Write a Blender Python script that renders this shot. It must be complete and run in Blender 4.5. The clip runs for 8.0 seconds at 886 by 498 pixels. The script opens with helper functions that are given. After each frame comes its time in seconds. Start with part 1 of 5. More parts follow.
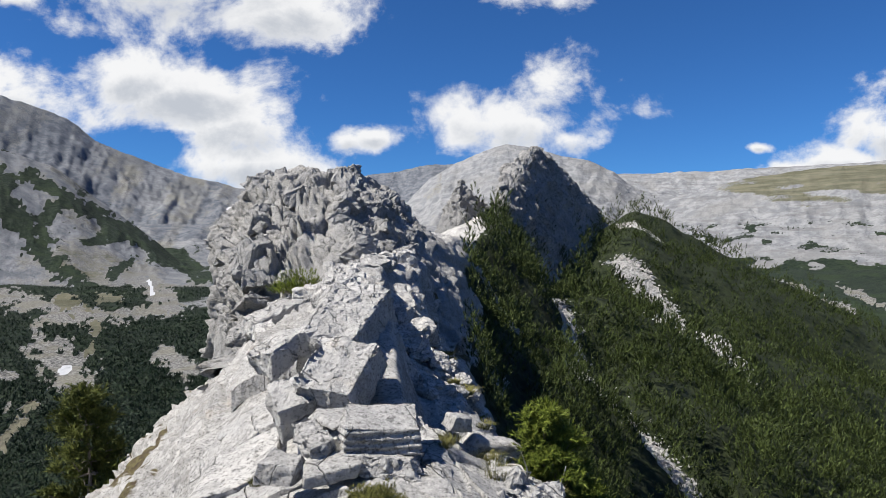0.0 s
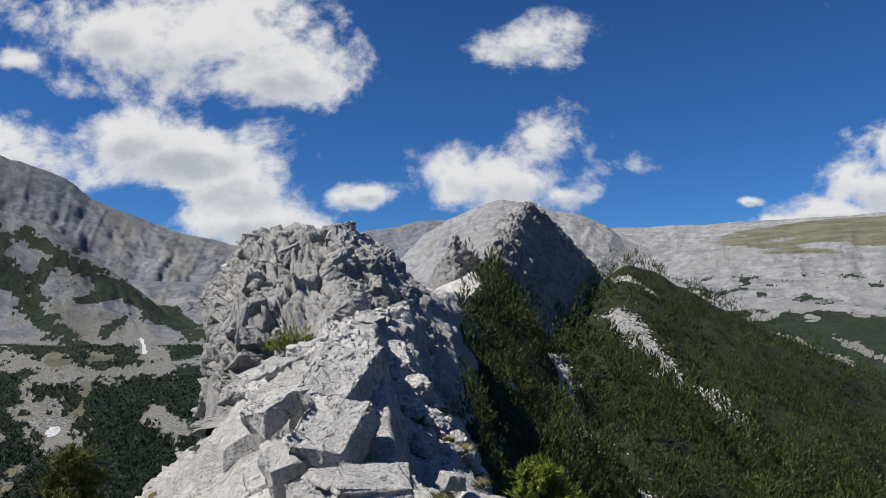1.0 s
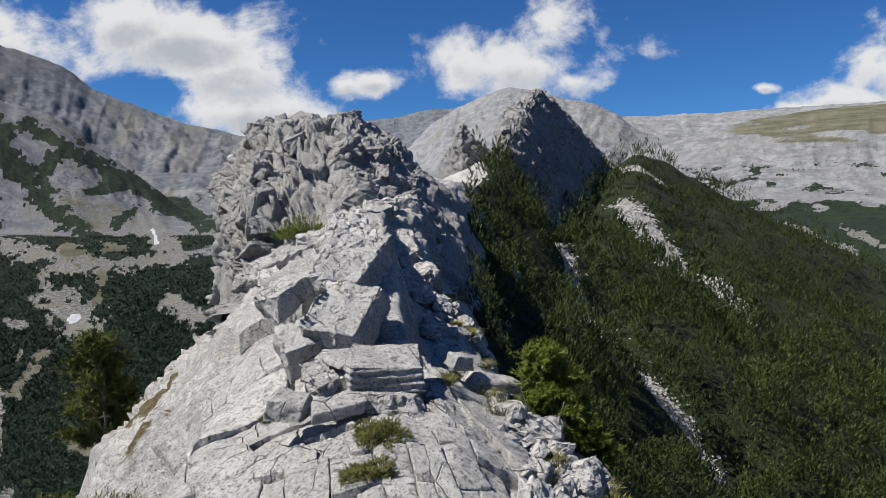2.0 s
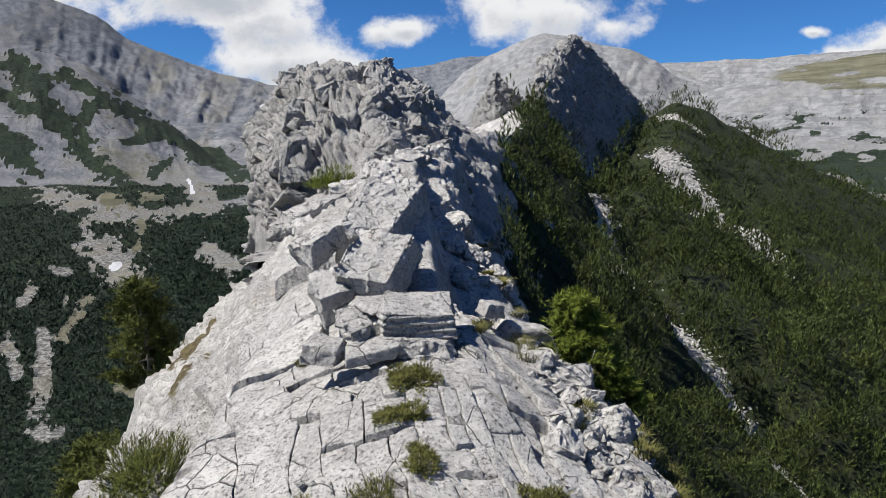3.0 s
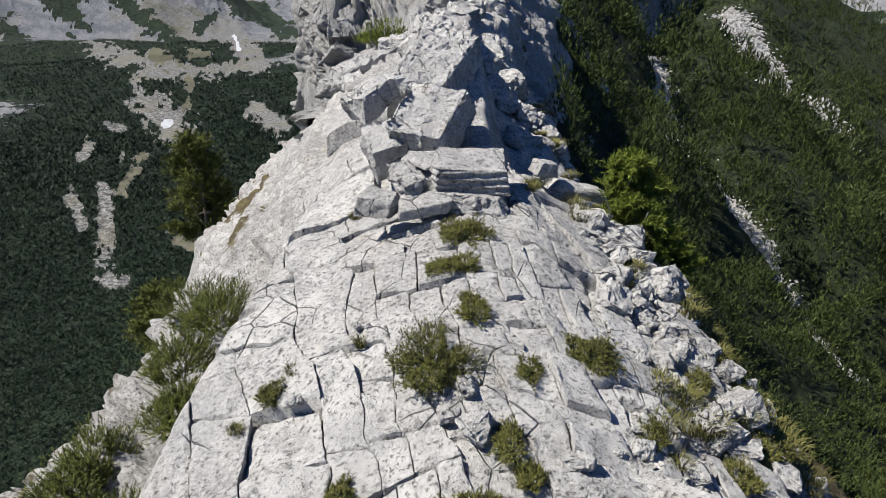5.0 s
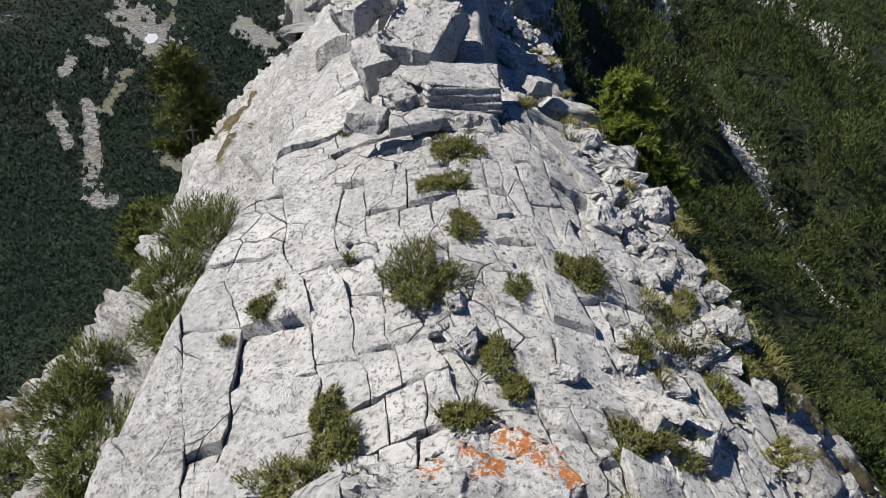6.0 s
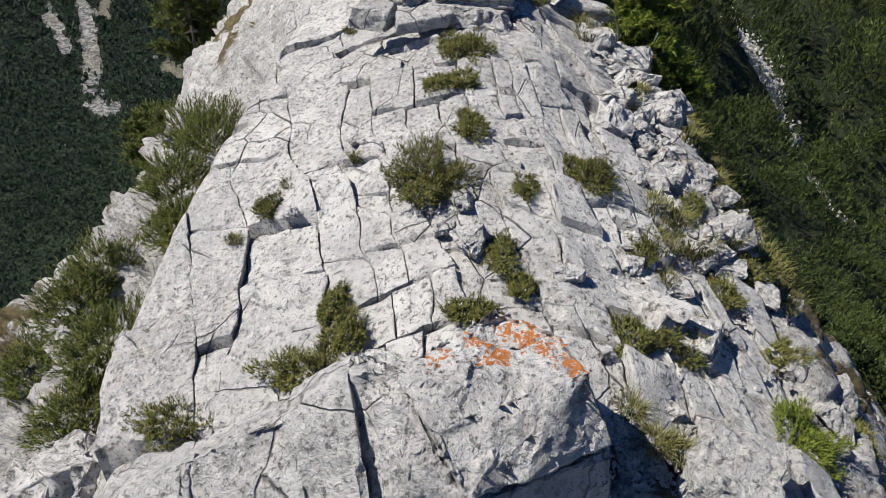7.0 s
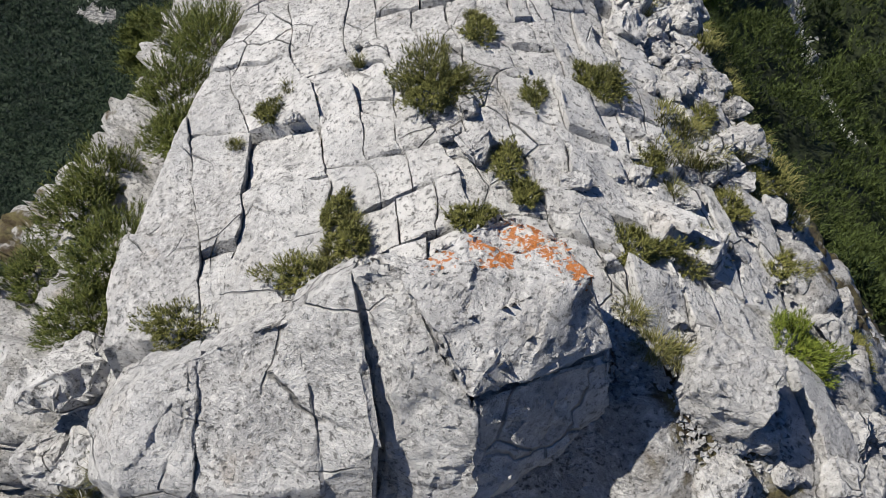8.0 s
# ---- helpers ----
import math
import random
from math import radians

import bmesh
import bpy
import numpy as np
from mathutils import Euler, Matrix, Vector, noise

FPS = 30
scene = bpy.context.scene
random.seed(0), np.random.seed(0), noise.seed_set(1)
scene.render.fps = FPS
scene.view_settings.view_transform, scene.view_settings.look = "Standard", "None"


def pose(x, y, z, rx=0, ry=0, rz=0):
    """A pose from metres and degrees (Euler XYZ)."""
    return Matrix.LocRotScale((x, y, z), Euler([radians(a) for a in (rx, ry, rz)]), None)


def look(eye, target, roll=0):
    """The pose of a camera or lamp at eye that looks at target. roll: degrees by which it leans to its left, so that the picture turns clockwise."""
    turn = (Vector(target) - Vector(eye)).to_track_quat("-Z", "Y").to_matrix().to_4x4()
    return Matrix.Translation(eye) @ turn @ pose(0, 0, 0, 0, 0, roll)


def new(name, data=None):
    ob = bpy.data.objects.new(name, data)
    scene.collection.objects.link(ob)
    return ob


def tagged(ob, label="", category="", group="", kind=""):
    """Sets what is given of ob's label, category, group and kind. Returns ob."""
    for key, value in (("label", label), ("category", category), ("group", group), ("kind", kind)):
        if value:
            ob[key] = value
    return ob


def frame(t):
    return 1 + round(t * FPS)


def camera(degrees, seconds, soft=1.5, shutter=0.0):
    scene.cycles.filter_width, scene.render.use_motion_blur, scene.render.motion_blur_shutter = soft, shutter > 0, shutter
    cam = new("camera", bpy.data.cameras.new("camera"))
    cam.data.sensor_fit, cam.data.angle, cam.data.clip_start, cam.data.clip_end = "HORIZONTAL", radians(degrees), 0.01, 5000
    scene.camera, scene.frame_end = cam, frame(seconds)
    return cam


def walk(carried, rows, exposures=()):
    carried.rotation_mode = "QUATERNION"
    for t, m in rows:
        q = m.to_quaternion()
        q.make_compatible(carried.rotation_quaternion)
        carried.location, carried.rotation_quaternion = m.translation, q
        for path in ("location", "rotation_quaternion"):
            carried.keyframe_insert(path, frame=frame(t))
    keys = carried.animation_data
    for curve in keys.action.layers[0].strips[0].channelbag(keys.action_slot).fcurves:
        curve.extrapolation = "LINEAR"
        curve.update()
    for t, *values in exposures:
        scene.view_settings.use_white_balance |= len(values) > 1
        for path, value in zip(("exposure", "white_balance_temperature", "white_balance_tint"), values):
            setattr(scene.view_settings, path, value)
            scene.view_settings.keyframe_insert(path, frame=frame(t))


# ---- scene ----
cam = camera(66.1, 8.0, soft=0.55)
# seconds, eye, target, roll; the eye of the first row is the origin
PATH = [
    (0, (0.000, 0.000, 0.000), (-0.001, 10.000, 0.000), -0.32),
    (0.5, (0.011, 0.041, 0.008), (0.083, 10.017, 0.694), -0.84),
    (1, (0.019, -0.072, 0.010), (0.098, 9.895, 0.818), -0.80),
    (1.5, (0.015, -0.070, -0.002), (0.061, 9.930, -0.019), -0.80),
    (3, (0.013, -0.080, -0.026), (-0.515, 9.792, -1.532), -1.00),
    (3.5, (-0.008, -0.072, -0.041), (-0.887, 9.697, -1.985), -0.77),
    (4, (-0.025, -0.077, -0.056), (-1.092, 9.577, -2.434), -0.92),
    (4.5, (-0.032, -0.091, -0.069), (-1.205, 9.402, -2.986), -0.78),
    (6, (-0.026, -0.088, -0.122), (-1.015, 8.824, -4.551), 0.71),
    (6.5, (-0.029, -0.091, -0.152), (-0.974, 8.488, -5.203), 1.08),
    (7, (-0.030, -0.101, -0.176), (-1.004, 8.165, -5.719), 1.14),
    (7.5, (-0.032, -0.108, -0.200), (-0.991, 7.793, -6.254), 1.40),
    (8, (-0.032, -0.110, -0.225), (-0.933, 7.438, -6.723), 1.91),
]
walk(cam, [(t, look(eye, target, roll)) for t, eye, target, roll in PATH], [(0, 0.70), (0.5, 0.55), (1.0, 0.42), (1.5, 0.40), (3.0, 0.60), (4.5, 0.66), (6.0, 0.60), (8.0, 0.60)])

# ---- light ----
SUN_AZ, SUN_EL = -106.0, 53.0        # degrees from +y towards +x, and above the horizon


def sun_dir():
    a, e = radians(SUN_AZ), radians(SUN_EL)
    return Vector((math.sin(a) * math.cos(e), math.cos(a) * math.cos(e), math.sin(e)))


sun_data = bpy.data.lights.new("sun", "SUN")
sun_data.energy, sun_data.angle, sun_data.color = 5.2, radians(0.53), (1.0, 0.945, 0.865)
sun_lamp = new("sun", sun_data)
sun_lamp.matrix_world = look(sun_dir() * 50, (0, 0, 0))


class Nodes:
    """Short hand for building a node tree."""

    def __init__(self, tree):
        self.tree = tree

    def add(self, kind, **values):
        node = self.tree.nodes.new(kind)
        for key, value in values.items():
            if key == "inputs":
                for slot, v in value.items():
                    self.plug(v, node.inputs[slot])
            elif key == "operation":
                node.operation = value
            elif key == "blend_type":
                node.blend_type = value
            elif key == "data_type":
                node.data_type = value
            elif key == "feature":
                node.feature = value
            elif key == "attribute_name":
                node.attribute_name = value
            elif key == "normalize":
                node.normalize = value
        return node

    def plug(self, v, socket):
        if isinstance(v, bpy.types.NodeSocket):
            self.tree.links.new(v, socket)
        else:
            socket.default_value = v

    def math(self, operation, a, b=0.0, c=0.0, clamp=False):
        n = self.add("ShaderNodeMath", operation=operation, inputs={0: a, 1: b, 2: c})
        n.use_clamp = clamp
        return n.outputs[0]

    def step(self, v, low, high, to_low=0.0, to_high=1.0):
        n = self.add("ShaderNodeMapRange", inputs={0: v, 1: low, 2: high, 3: to_low, 4: to_high})
        n.interpolation_type = "SMOOTHSTEP"
        return n.outputs[0]

    def noise(self, vector, scale, detail=4.0, rough=0.55, distortion=0.0):
        n = self.add("ShaderNodeTexNoise", inputs={"Scale": scale, "Detail": detail, "Roughness": rough, "Distortion": distortion})
        if vector is not None:
            self.plug(vector, n.inputs["Vector"])
        return n.outputs["Fac"]

    def voronoi(self, vector, scale, feature="F1", output="Distance"):
        n = self.add("ShaderNodeTexVoronoi", feature=feature, inputs={"Scale": scale})
        if vector is not None:
            self.plug(vector, n.inputs["Vector"])
        return n.outputs[output]

    def mix(self, fac, a, b, blend="MIX"):
        n = self.add("ShaderNodeMix", data_type="RGBA", blend_type=blend)
        for slot, v in ((0, fac), (6, a), (7, b)):
            self.plug((*v, 1.0) if isinstance(v, tuple) and len(v) == 3 else v, n.inputs[slot])
        return n.outputs[2]

    def stretch(self, vector, scale, turn=(0, 0, 0)):
        return self.add("ShaderNodeMapping", inputs={0: vector, 2: turn, 3: scale}).outputs[0]


# cloud puffs: sideways and upward slope of the way to the middle, and the half sizes
CLOUDS = [
    (-0.383, 0.404, 0.191, 0.083), (-0.494, 0.422, 0.091, 0.058), (-0.247, 0.350, 0.116, 0.050), (-0.372, 0.230, 0.141, 0.050),
    (-0.296, 0.187, 0.091, 0.062), (-0.460, 0.253, 0.062, 0.042), (-0.287, 0.128, 0.108, 0.037), (-0.631, 0.234, 0.071, 0.050),
    (-0.632, 0.372, 0.050, 0.018), (-0.141, 0.160, 0.030, 0.020), (-0.100, 0.163, 0.035, 0.017), (0.115, 0.185, 0.120, 0.048),
    (0.160, 0.228, 0.058, 0.045), (0.190, 0.160, 0.050, 0.023), (0.141, 0.393, 0.058, 0.035), (0.655, 0.170, 0.060, 0.050),
    (0.690, 0.225, 0.040, 0.045), (0.390, 0.089, 0.035, 0.013), (0.525, 0.113, 0.050, 0.013), (0.464, 0.146, 0.020, 0.007),
    (0.593, 0.125, 0.075, 0.021)]

world = bpy.data.worlds.new("sky")
scene.world = world
world.use_nodes = True
wt = Nodes(world.node_tree)
world.node_tree.nodes.clear()
sky = wt.add("ShaderNodeTexSky")
sky.sky_type, sky.sun_disc = "NISHITA", False
sky.sun_elevation, sky.sun_rotation = radians(SUN_EL), radians(SUN_AZ)
sky.altitude, sky.air_density, sky.dust_density, sky.ozone_density = 2400, 1.0, 0.3, 2.0
way = wt.add("ShaderNodeTexCoord").outputs["Generated"]
sep = wt.add("ShaderNodeSeparateXYZ", inputs={0: way})
ahead = wt.math("MAXIMUM", sep.outputs[1], 0.02)
side, up = wt.math("DIVIDE", sep.outputs[0], ahead), wt.math("DIVIDE", sep.outputs[2], ahead)
flat = wt.add("ShaderNodeCombineXYZ", inputs={0: side, 1: up}).outputs[0]
wisp = wt.noise(wt.stretch(flat, (1.0, 1.25, 1.0)), 6.0, 12.0, 0.64, 0.2)
billow = wt.voronoi(wt.add("ShaderNodeVectorMath", operation="ADD", inputs={0: flat, 1: wt.add("ShaderNodeVectorMath", operation="SCALE", inputs={
    0: wt.add("ShaderNodeTexNoise", inputs={"Vector": flat, "Scale": 30.0, "Detail": 4.0}).outputs["Color"], 3: 0.05}).outputs[0]}).outputs[0], 26.0)
puffs = None
under = None
for cx, cy, rx, ry in CLOUDS:
    dx = wt.math("MULTIPLY", wt.math("SUBTRACT", side, cx), 0.87 / rx)
    dy = wt.math("MULTIPLY", wt.math("SUBTRACT", up, cy), 0.87 / ry)
    far = wt.math("SQRT", wt.math("ADD", wt.math("MULTIPLY", dx, dx), wt.math("MULTIPLY", dy, dy)))
    one = wt.math("SUBTRACT", 1.0, far)
    low = wt.math("MULTIPLY", wt.math("MAXIMUM", one, 0.0), wt.math("SUBTRACT", 0.2, dy))
    puffs = one if puffs is None else wt.math("SMOOTH_MAX", puffs, one, 0.25)
    under = low if under is None else wt.math("MAXIMUM", under, low)
front = wt.step(sep.outputs[1], 0.1, 0.3)
# elsewhere the sky carries the same fair-weather clouds
rest = wt.math("SUBTRACT", wt.math("MULTIPLY", wt.noise(wt.stretch(way, (1.0, 1.0, 2.2)), 2.4, 6.0, 0.55), 4.0), 2.6)
body = wt.math("ADD", wt.math("MULTIPLY", wt.math("MAXIMUM", puffs, -0.9), front), wt.math("MULTIPLY", rest, wt.math("SUBTRACT", 1.0, front)))
body = wt.math("ADD", body, wt.math("MULTIPLY", wt.math("SUBTRACT", wisp, 0.5), 4.2))
body = wt.math("ADD", body, wt.math("MULTIPLY", wt.math("SUBTRACT", 0.4, billow), 0.35))
cover = wt.step(body, -0.3, 0.55)
cover = wt.math("MULTIPLY", cover, wt.step(sep.outputs[2], -0.02, 0.05))
shade = wt.step(wt.math("ADD", wt.math("MULTIPLY", under, 1.3), wt.math("MULTIPLY", wt.math("SUBTRACT", wisp, 0.5), 1.8)), 0.1, 0.7)
cloud = wt.mix(wt.math("MULTIPLY", shade, 0.75), (0.66, 0.66, 0.66), (0.30, 0.33, 0.38))
air = wt.mix(1.0, sky.outputs[0], (0.0200, 0.0455, 0.0765), "MULTIPLY")
seen = wt.mix(wt.math("MULTIPLY", cover, 0.97), air, cloud)
bg = wt.add("ShaderNodeBackground", inputs={"Color": seen, "Strength": 0.88})
wt.tree.links.new(bg.outputs[0], wt.add("ShaderNodeOutputWorld").inputs[0])

# ---- the lie of the land ----
def hash_bits(i, j, k, seed=0):
    n = (i.astype(np.int64) * 374761393 + j.astype(np.int64) * 668265263 + k.astype(np.int64) * 2147483647 + seed * 974711) & 0xFFFFFFFF
    n = ((n ^ (n >> 13)) * 1274126177) & 0xFFFFFFFF
    n = ((n ^ (n >> 16)) * 2246822519) & 0xFFFFFFFF
    return n ^ (n >> 15)


def hashed(i, j, k, seed=0):
    return (hash_bits(i, j, k, seed) & 0xFFFFFF) / float(0xFFFFFF)


def value_noise(x, y, z, seed=0):
    """Smooth noise from -1 to 1."""
    x, y, z = np.broadcast_arrays(np.asarray(x, float), np.asarray(y, float), np.asarray(z, float))
    i, j, k = np.floor(x), np.floor(y), np.floor(z)
    u, v, w = x - i, y - j, z - k
    u, v, w = u * u * (3 - 2 * u), v * v * (3 - 2 * v), w * w * (3 - 2 * w)
    total = 0
    for a in (0, 1):
        for b in (0, 1):
            for c in (0, 1):
                total = total + hashed(i + a, j + b, k + c, seed) * (u if a else 1 - u) * (v if b else 1 - v) * (w if c else 1 - w)
    return total * 2 - 1


def fbm(x, y, z=0.0, octaves=4, gain=0.5, seed=0):
    total, size = 0, 1.0
    for o in range(octaves):
        total = total + size * value_noise(x * 2.0 ** o + 17.3 * o, y * 2.0 ** o - 9.1 * o, z * 2.0 ** o + 4.7 * o, seed + o)
        size *= gain
    return total


def cells(x, y, z=0.0, seed=0):
    """Distance to the nearest cell point, the gap to the second, a random number of the cell, and the lie within it."""
    x, y, z = np.broadcast_arrays(np.asarray(x, float), np.asarray(y, float), np.asarray(z, float))
    i, j, k = np.floor(x), np.floor(y), np.floor(z)
    best, second, who, side = np.full(x.shape, 9.0), np.full(x.shape, 9.0), np.zeros(x.shape), np.zeros(x.shape)
    for a in (-1, 0, 1):
        for b in (-1, 0, 1):
            for c in (-1, 0, 1):
                p, q, r = i + a, j + b, k + c
                n = hash_bits(p, q, r, seed)
                dx, dy, dz = p + (n & 1023) / 1023.0 - x, q + (n >> 10 & 1023) / 1023.0 - y, r + (n >> 20 & 1023) / 1023.0 - z
                d = np.sqrt(dx * dx + dy * dy + dz * dz)
                near = d < best
                second = np.where(near, best, np.minimum(second, d))
                who = np.where(near, (n * 2654435761 >> 9 & 0xFFFF) / 65535.0, who)
                turn = (n & 4095) * 0.0015339
                side = np.where(near, dx * np.cos(turn) + (dy + dz) * np.sin(turn), side)
                best = np.where(near, d, best)
    return best, second - best, who, side


def ramp(v, low, high):
    t = np.clip((np.asarray(v, float) - low) / (high - low), 0, 1)
    return t * t * (3 - 2 * t)


def soft_interp(v, xs, ys):
    """Piecewise line, rounded a little."""
    v = np.asarray(v, float)
    d = 0.12 * np.maximum(np.abs(v), 1.0)
    return (np.interp(v - d, xs, ys) + 2 * np.interp(v, xs, ys) + np.interp(v + d, xs, ys)) / 4


SPUR = 0.49        # fall of the wooded slope


def crest_x(y):
    return soft_interp(y, [-40, 0, 2.5, 4.5, 9, 16, 28, 58, 85, 120], [1.0, 0.0, -0.3, -0.4, -1.0, -1.4, -0.5, 1.6, 11.0, 14.0])


def crest_z(y):
    return soft_interp(y, [-40, -6, 0.0, 0.7, 1.08, 1.45, 2.2, 3.4, 4.4, 4.9, 5.6, 7, 9, 14, 22, 28, 40, 60, 84, 100, 130], [-9, -3.2, -2.1, -2.42, -2.34, -1.79, -1.62, -1.33, -1.2, -1.1, -0.85, -0.5, -0.3, -0.1, 0.35, 0.6, 1.0, 3.0, 6.0, 2.0, -20])


def ridge_z(x, y):
    """Height of the bare ridge over the plan, without its blocks and roughness."""
    x, y = np.asarray(x, float), np.asarray(y, float)
    u = x - crest_x(y)
    z = crest_z(y)
    z = z - np.interp(y, [0, 4, 6, 9], [0.34, 0.34, 0.48, 0.55]) * np.maximum(-u, 0) - 0.05 * np.maximum(u, 0)
    start = np.interp(y, [0, 3, 5, 7, 12, 25, 48, 62], [0.45, 0.4, 0.35, 0.2, 0.45, 1.0, 3.2, 5.0])
    shelf = np.interp(y, [0, 2, 4, 5, 7, 12], [1.35, 1.2, 0.8, 0.85, 0.85, 0.3])
    w = np.maximum(u - start, 0)
    z = z - np.interp(y, [0, 4, 5.5], [0.40, 0.46, 0.55]) * np.minimum(w, shelf)
    w = np.maximum(w - shelf, 0)
    z = z - 0.55 * ramp(u, 0.12, 0.42) * ramp(y, 4.4, 5.1) * (1 - ramp(y, 9, 12))
    z = z - np.interp(y, [0, 5, 8], [1.3, 2.0, 3.4]) * (1 - np.exp(-w / 1.9)) - SPUR * w
    z = z + np.interp(y, [12, 40, 86, 100], [0, 2.4, 7.2, 7.2]) * ramp(w, 1, 9) + 0.09 * np.maximum(w - 8, 0) * ramp(y, 30, 85)
    z = z + 0.7 * ramp(w, 1, 5) * np.sin(0.33 * y - 0.10 * w + 0.6) * ramp(y, 8, 20)
    z = z - 2.4 * np.exp(-((x - 13) ** 2 / 60 + (y - 55) ** 2 / 120))
    # the gully of the rock ribs, steep on one bank
    middle = np.interp(y, [14, 16.2, 20.7, 23.3, 34.8, 44, 60], [8.4, 8.2, 6.9, 5.7, 6.5, 6.7, 8.0])
    across_gully = x - middle
    z = z - 1.0 * np.where(across_gully < 0, np.exp(-(across_gully / 0.9) ** 2), np.exp(-(across_gully / 2.6) ** 2)) * ramp(y, 13, 18) * (1 - ramp(y, 44, 60))
    z = z + 0.26 * ramp(u, 0.4, 0.7) * (1 - ramp(y, 1.1, 1.7))
    edge = np.interp(y, [0, 2, 4, 8, 12], [1.35, 1.4, 1.25, 1.25, 1.6])
    w = np.maximum(-u - edge, 0)
    z = z - np.interp(y, [0, 3, 6, 9, 14], [0.72, 0.66, 0.5, 0.42, 0.45]) * w
    # a ledge with a shallow trench below the edge of the slabs
    z = z - 0.24 * ramp(w, 0.02, 0.16) * (1 - ramp(w, 0.35, 0.9)) * ramp(y, 1.2, 2.0) * (1 - ramp(y, 4.8, 6.0))
    brink = np.interp(y, [0, 2.5, 5, 8, 11, 18, 30, 60], [2.2, 1.9, 1.5, 1.9, 3.4, 2.6, 3.0, 6.0])
    z = z - 1.6 * np.maximum(w - brink, 0)
    return z


# skyline of each mountain: bearing in degrees, height of its line of sight in degrees
NEAR_LEFT = ([-80, -60, -45, -33, -31, -29.6, -27.2, -23.5, -21.5, -19.2, -15, -12], [4, 9, 9, 7.4, 6.6, 6.1, 4.2, 1.3, -0.5, -2.1, -3.5, -4.5])
FAR_LEFT = ([-100, -70, -50, -33, -31.7, -30.3, -28.5, -27, -24.3, -20.6, -18.5, -15.7, -10, -5], [5, 8, 11, 10.8, 10.6, 10.2, 9.5, 8.2, 7.2, 5.8, 5.5, 4.8, 4.5, 4])
BACK = ([-12, -9, -5.9, -4, -1.1, 0.8, 4, 8], [4.4, 5.6, 6.3, 6.5, 7.1, 7.1, 6.8, 6])
PEAK = ([-4, -1, 0.8, 3.2, 5.3, 7.4, 12, 14.1, 15.4, 17.4, 19.1, 22, 26], [3, 6, 7.1, 8.1, 8.8, 8.4, 7.2, 6.2, 5.0, 4.3, 4.1, 3.4, 2])
RIGHT = ([14, 17, 19.1, 22, 24.4, 27.1, 30.4, 33.1, 45, 60, 80, 110], [2, 3.4, 4.1, 4.8, 5.4, 5.6, 5.9, 5.8, 7, 8, 6, 3])


def mountain(az, r, line, near, crest, far, foot):
    """One range: from its foot at the distance near, up to its skyline at the distance crest, and down behind."""
    top = crest * np.tan(np.radians(soft_line(az, line)))
    rise = np.clip((r - near) / (crest - near), 0, 1)
    fall = np.clip((far - r) / (far - crest), 0, 1)
    return foot + (top - foot) * np.where(r < crest, rise ** 1.15, fall)


def soft_line(az, line):
    return (np.interp(az - 0.25, *line) + 2 * np.interp(az, *line) + np.interp(az + 0.25, *line)) / 4


def valley_z(az, r):
    """Height of the valley floor and the mountains at a bearing and a distance."""
    x, y = r * np.sin(np.radians(az)), r * np.cos(np.radians(az))
    floor = np.interp(r, [0, 120, 300, 600, 1000, 2000, 4800], [-92, -92, -84, -70, -50, -30, -60])
    floor = floor + 7 * fbm(x / 140, y / 140, 0, 4, 0.5, 5)
    floor = floor - np.interp(az, [0, 12, 30, 60], [0, 18, 28, 10]) * ramp(r, 100, 400) * (1 - ramp(r, 700, 1100))
    z = floor
    gully = 1 - np.abs(value_noise(az / 1.7, r / 900, 0, 31))
    for line, near, crest, far, foot, rough, seed in (
            (NEAR_LEFT, 1050, 1500, 2100, -55, 9, 11), (FAR_LEFT, 1900, 2600, 3600, -40, 16, 12), (BACK, 2500, 3300, 4300, -30, 14, 13),
            (PEAK, 1750, 2500, 3300, -45, 16, 14), (RIGHT, 1350, 1900, 2900, -52, 10, 15)):
        m = mountain(az, r, line, near, crest, far, foot)
        grow = ramp(r, near, near + 300)
        edge = 1 - 0.75 * np.exp(-((r - crest) / 90.0) ** 2)
        lean = az + (r - crest) / 260.0 * (1 if seed % 2 else -1)
        ravine = np.abs(value_noise(lean / 1.0 + 0.3 * value_noise(az / 2, r / 250, 3, seed), r / 1500, 0, seed + 60)) + 0.6 * np.abs(value_noise(lean / 0.4 + 0.25 * value_noise(az, r / 110, 3, seed), r / 900, 7, seed + 61)) + 0.3 * np.abs(value_noise(lean / 0.17, r / 300, 9, seed + 62))
        m = m - grow * edge * rough * (0.5 if crest > 2000 else 0.3) * (0.5 - ravine)
        m = m + grow * edge * rough * (fbm(az / 2.2, r / 160, 0, 5, 0.55, seed) + 0.8 * (gully - 0.6)) + grow * 0.25 * rough * fbm(x / 30, y / 30, 0, 3, 0.5, seed + 40) * np.sqrt(edge)
        z = np.maximum(z, np.where((r > near) & (r < far), m, -1e4))
    return z

# ---- materials ----
def material(name):
    m = bpy.data.materials.new(name)
    m.use_nodes = True
    m.node_tree.nodes.clear()
    n = Nodes(m.node_tree)
    shader = n.add("ShaderNodeBsdfPrincipled")
    n.tree.links.new(shader.outputs[0], n.add("ShaderNodeOutputMaterial").inputs[0])
    shader.inputs["Specular IOR Level"].default_value = 0.25
    return m, n, shader


def place(n):
    return n.add("ShaderNodeNewGeometry").outputs["Position"]


